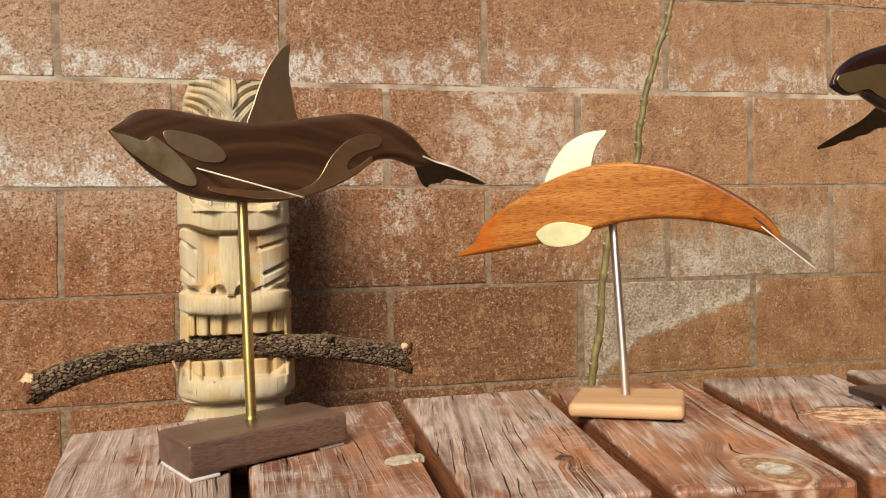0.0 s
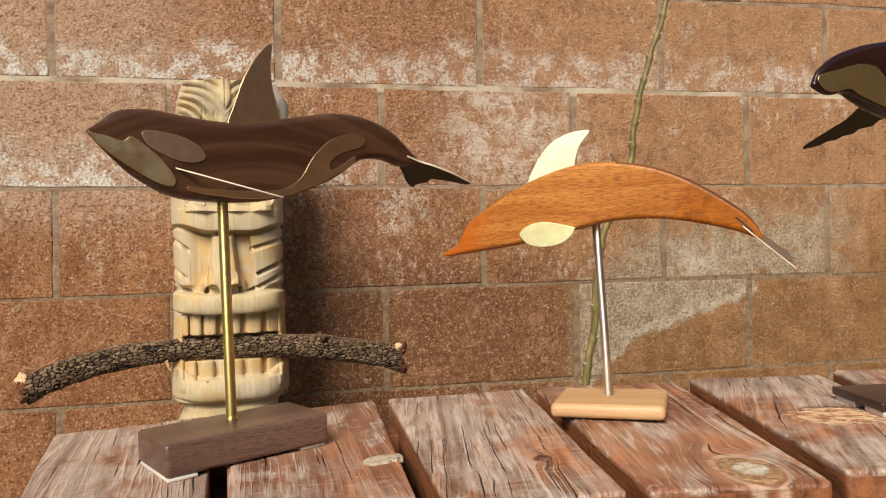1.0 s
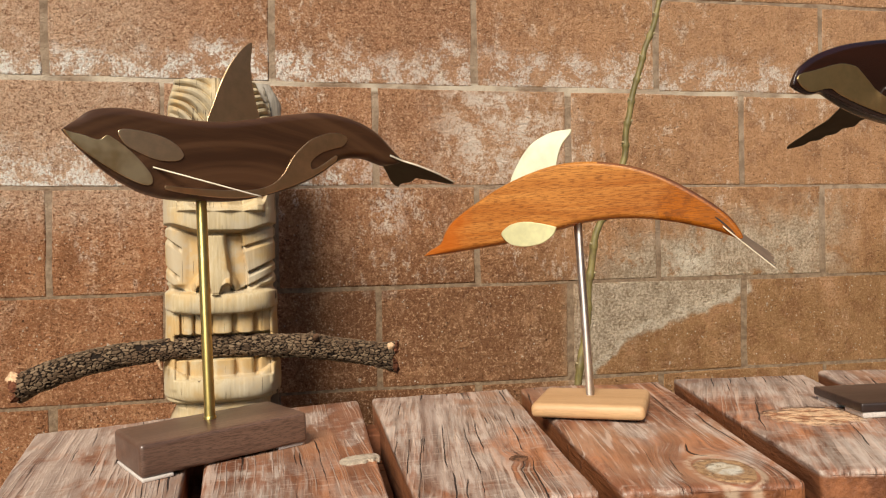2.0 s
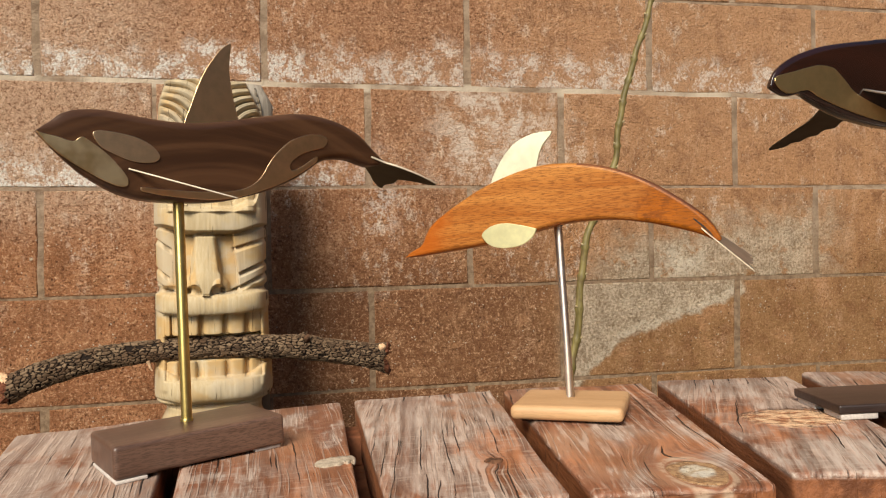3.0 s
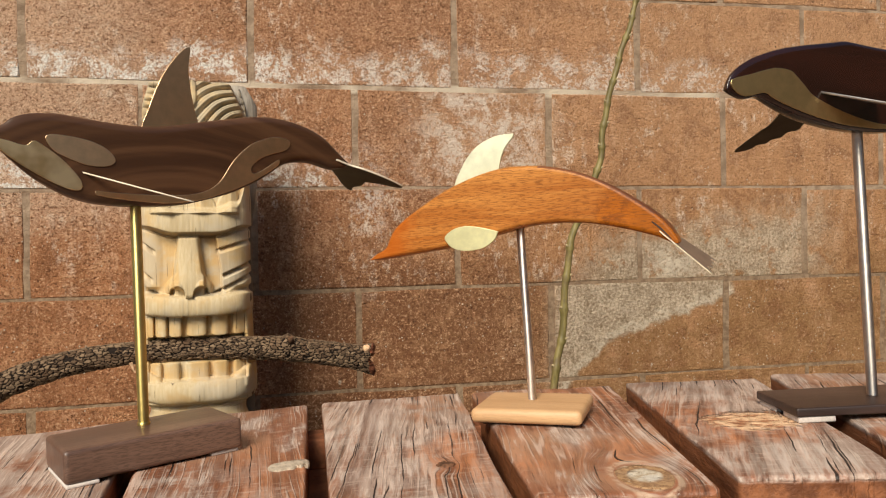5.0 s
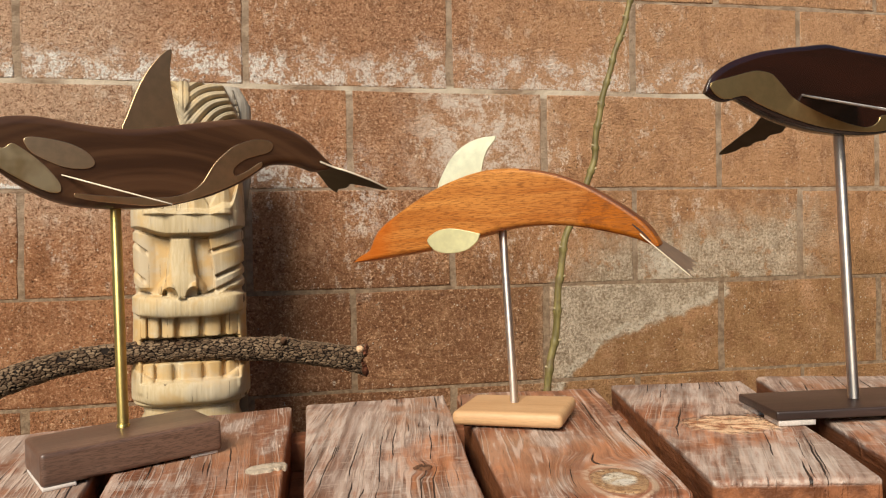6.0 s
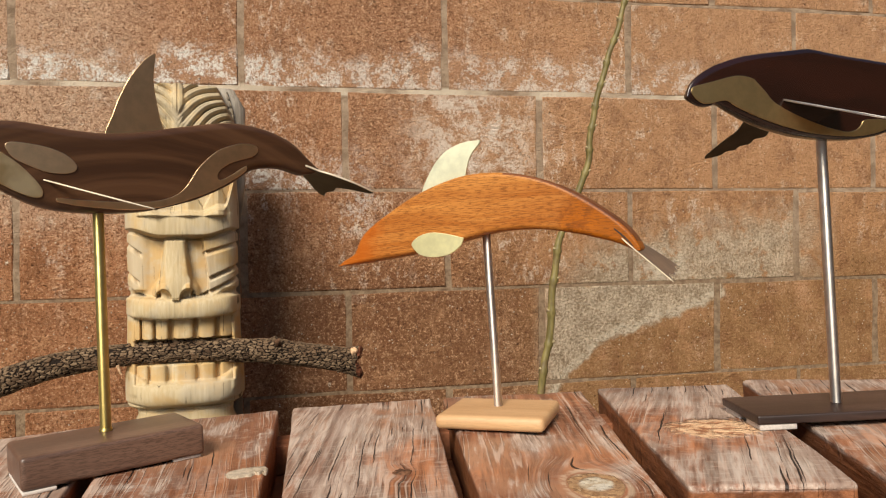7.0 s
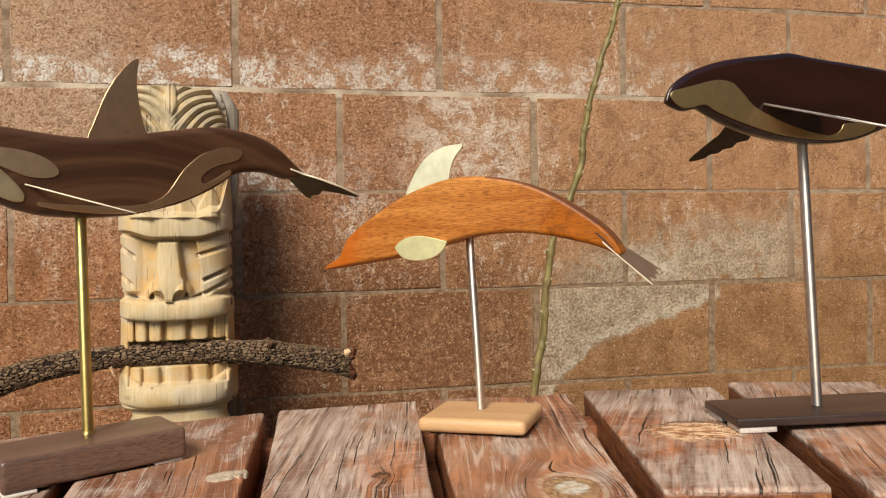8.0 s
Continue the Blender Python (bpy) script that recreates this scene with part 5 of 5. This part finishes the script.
def dolphin():
    root = empty("dolphin_sculpture", on_bench(0.6475, -0.947, -34.5), "leaping orange mahogany dolphin with brass fins on a steel rod", "sculpture", "whale sculptures on the bench")
    base = part("base", rounded_box(-0.0340, 0.0368, -0.0315, 0.0238, 0.0020, 0.0112, 0.0044), MAPLE, root, "pale maple plinth with rounded edges")
    base.matrix_basis = pose(0, 0, 0, 0, 0, 4)
    pad = part("felt_pad", rounded_box(-0.0280, 0.0310, -0.0245, 0.0180, 0.0, 0.0024, 0.0008, 2), FELT_AND_SLOT_SHADE, root, "dark felt pad")
    pad.matrix_basis = pose(0, 0, 0, 0, 0, 4)
    part("rod", rod(0.126, -0.0032, 0.002, 0.0027, 0.0110), STEEL, root, "brushed steel rod")
    body = mm([(-112.6, 108.4), (-112.6, 108.4), (-107.7, 112.2), (-100.2, 116.4), (-96.6, 123.3), (-91.8, 130.1), (-82.7, 136.9), (-67.7, 145.7), (-51.1, 154), (-31.1, 161), (-11.9, 164.9), (6.5, 164.9), (24.2, 162.3), (41.2, 157.1), (57.6, 149.1), (73.3, 138.7), (85.5, 129.1), (92.9, 121.1), (97.4, 112.6), (97.4, 109.6), (93.3, 110.6), (84.8, 114.6), (72.3, 118.6), (56.3, 122.8), (39.6, 125.7), (22.4, 126.8), (4.5, 126.0), (-10.3, 123.2), (-29.4, 119.5), (-53.2, 114.7), (-73.7, 112.2), (-94.8, 110)])
    block = slab(body, -0.0090, 0.0125, 0.0030, 5, 7)
    block.normal_update()
    # Upward edge faces towards the tail take the darker wood.
    for f in block.faces:
        at = f.calc_center_median()
        f.material_index = int(f.normal.z > 0.45 and at.x > 0.012 + 0.02 * noise.noise(at * 90) and len(f.verts) == 4)
    part("body", block, MAHOGANY, root, "orange mahogany body with fine dark pores", edge=DARK_EDGE)
    part("flipper", turned(plate(mm([(-52.6, 122.1), (-45.8, 126.8), (-35.9, 128.2), (-24.6, 126.2), (-14.4, 123.3), (-14.4, 123.3), (-17.5, 117.8), (-25.3, 113), (-36.8, 111.5), (-46.5, 113.5), (-51.6, 118)]), 0.0014), pose(0, -0.0102, 0)), FLIPPER_BRASS, root, "bright brass flipper")
    fin = mm([(-45.5, 154), (-47.5, 158.3), (-42.8, 167.5), (-36.4, 176.6), (-28.1, 183.5), (-16.3, 187.7), (-3.7, 188.1), (-3.7, 188.1), (-4.5, 185.4), (-9.9, 179.5), (-13.3, 172.2), (-15.3, 162.9), (-15, 156)])
    part("dorsal_fin", plate(fin, 0.0014), PALE_BRASS, root, "bright brass dorsal fin")
    # A dark strip on the face stands in for shade inside the slot.
    part("slot", slab(mm([(83.6, 123.6), (88.5, 119.3), (93.6, 113.2), (92.9, 113.0), (87.9, 118.4), (83.3, 122.9)]), -0.0092, -0.0085, 0.0001, 3, 2), FELT_AND_SLOT_SHADE, root, "thin dark strip painting the shade in the saw slot that holds the fluke")
    part("fluke", sheet((82, -1, 124), (116, -7.8, 90), (116, 36, 97), [(0.0, -0.08), (0.22, -0.12), (0.36, -0.175), (0.5, -0.15), (0.75, -0.08), (1.0, -0.01), (1.0, -0.01), (0.85, 0.09), (0.73, 0.17), (0.62, 0.36), (0.46, 0.48), (0.3, 0.68), (0.16, 0.76), (0.0, 1.0), (0.0, 1.0), (-0.06, 0.84), (-0.1, 0.59), (-0.08, 0.2)], 0.0008), STEEL_PLATE, root, "thin steel tail fluke", edge=LIT_CUT_EDGE)


def humpback():
    root = empty("humpback_sculpture", on_bench(0.8455, -1.0125, 5.0), "glossy dark rosewood humpback with brass belly inlay on a steel rod", "sculpture", "whale sculptures on the bench")
    turn = pose(0, 0, 0, 0, 0, -16)
    base = part("base", rounded_box(-0.0584, 0.0600, -0.0255, 0.0285, 0.0036, 0.0090, 0.0013, 3), EBONY, root, "thin dark ebony plinth")
    base.matrix_basis = turn
    for x0, x1, y0, y1 in ((-0.0570, -0.0350, -0.0245, -0.0050), (-0.0570, -0.0350, 0.0050, 0.0265), (0.0365, 0.0585, -0.0245, -0.0050), (0.0365, 0.0585, 0.0050, 0.0265)):
        pad = part("felt_pad", rounded_box(x0, x1, y0, y1, 0.0, 0.0037, 0.0008, 2), FELT, root, "pale felt pad")
        pad.matrix_basis = turn
    part("rod", rod(0.176, 0.0002, 0.0010, 0.0031, 0.0088, 0.0020), STEEL, root, "brushed steel rod")
    body = mm([(-100.6, 197), (-99.2, 201), (-96.4, 205.4), (-91, 209.7), (-83, 214.2), (-75, 217.4), (-60.7, 221.6), (-44.2, 224.3), (-27.4, 226.2), (-14.5, 227.7), (-8, 227.5), (10.6, 224.9), (41.3, 221.6), (63.8, 218.7), (90, 213.5), (115, 208), (135, 206), (135, 206), (134, 200.5), (115, 197.5), (92, 193.5), (76, 187.5), (61, 181.6), (52.3, 178.6), (38, 174.4), (19.5, 172.1), (1.7, 172.1), (-19, 174), (-32, 176.4), (-44.3, 179.6), (-56.4, 183.8), (-68.3, 188.5), (-79, 192.6), (-86, 191.4), (-91.2, 191.4), (-96.5, 193.3), (-99.6, 195.4)])
    whale = slab(body, -0.0098, 0.0022, 0.0040, 5, 8)
    for v in whale.verts:
        thin = 0.3 + 0.7 * float(smooth(np.float64(v.co.x), -0.102, -0.05))
        v.co.y = -0.0098 + (v.co.y + 0.0098) * thin
    part("body", whale, ROSEWOOD, root, "glossy dark rosewood body")
    patch = mm([(-98.2, 200), (-96, 202.4), (-84.8, 205.1), (-72, 208.3), (-64.6, 209.3), (-56.2, 208), (-52.4, 205.2), (-46.6, 199.4), (-42, 194.5), (-34, 190), (-20, 184.2), (-5.4, 179.6), (4.7, 177.3), (12.5, 176.2), (18.7, 177.7), (22.4, 180.5), (25.6, 183.7), (40.1, 184), (49.5, 181.4), (39.7, 177), (26.2, 174.2), (13.2, 173.5), (-8, 174.8), (-24.4, 177.2), (-42, 181.6), (-56.5, 186.4), (-68.1, 191.1), (-73.9, 194.3), (-78.7, 194.2), (-84.2, 192.9), (-89.8, 192.6), (-95, 195), (-97.8, 198.4)])
    part("belly_inlay", slab(patch, -0.0104, -0.0085, 0.0003, 5, 3), BELLY_BRASS, root, "satin brass belly inlay")
    wing = [(-0.15, -0.05), (0.0, 0.47), (-0.01, 0.62), (-0.02, 0.89), (-0.01, 1.02), (0.05, 1.05), (0.25, 0.94), (0.27, 0.85), (0.40, 0.80), (0.41, 0.71), (0.53, 0.65), (0.51, 0.55), (0.65, 0.48), (0.60, 0.37), (0.76, 0.30), (0.74, 0.18), (0.95, -0.05)]
    # The far flipper is coloured as shaded, the near one as lit.
    part("flipper", sheet((-35, 1, 195), (0, 1, 190), (-19, 85, 176), wing, 0.0013), SHADED_PLATE, root, "long scalloped brass flipper", edge=SHADED_PLATE)
    part("flipper", sheet((-28, -9, 194.9), (7, -9, 190), (-3, -80, 166), wing, 0.0013), STEEL_PLATE, root, "long scalloped brass flipper", edge=STEEL)


orca()
dolphin()
humpback()


# ---------------------------------------------------------------- the wall's blocks
def blocks(parent):
    meshes = [block_mesh(s) for s in range(7)]
    rng = random.Random(4)
    for row in range(12):
        z = 0.0 + 0.2 * row
        for col in range(-4, 8):
            x = 0.4 * col + (0.4 if row % 2 == 0 else 0.2)
            if not -1.6 < x < 3.2:
                continue
            ob = new("block", rng.choice(meshes))
            ob.parent = parent
            ob.matrix_basis = pose(x + rng.uniform(-0.002, 0.002), rng.uniform(-0.0005, 0.0005), z + rng.uniform(-0.0015, 0.0015), 0, rng.uniform(-0.2, 0.2), 0)


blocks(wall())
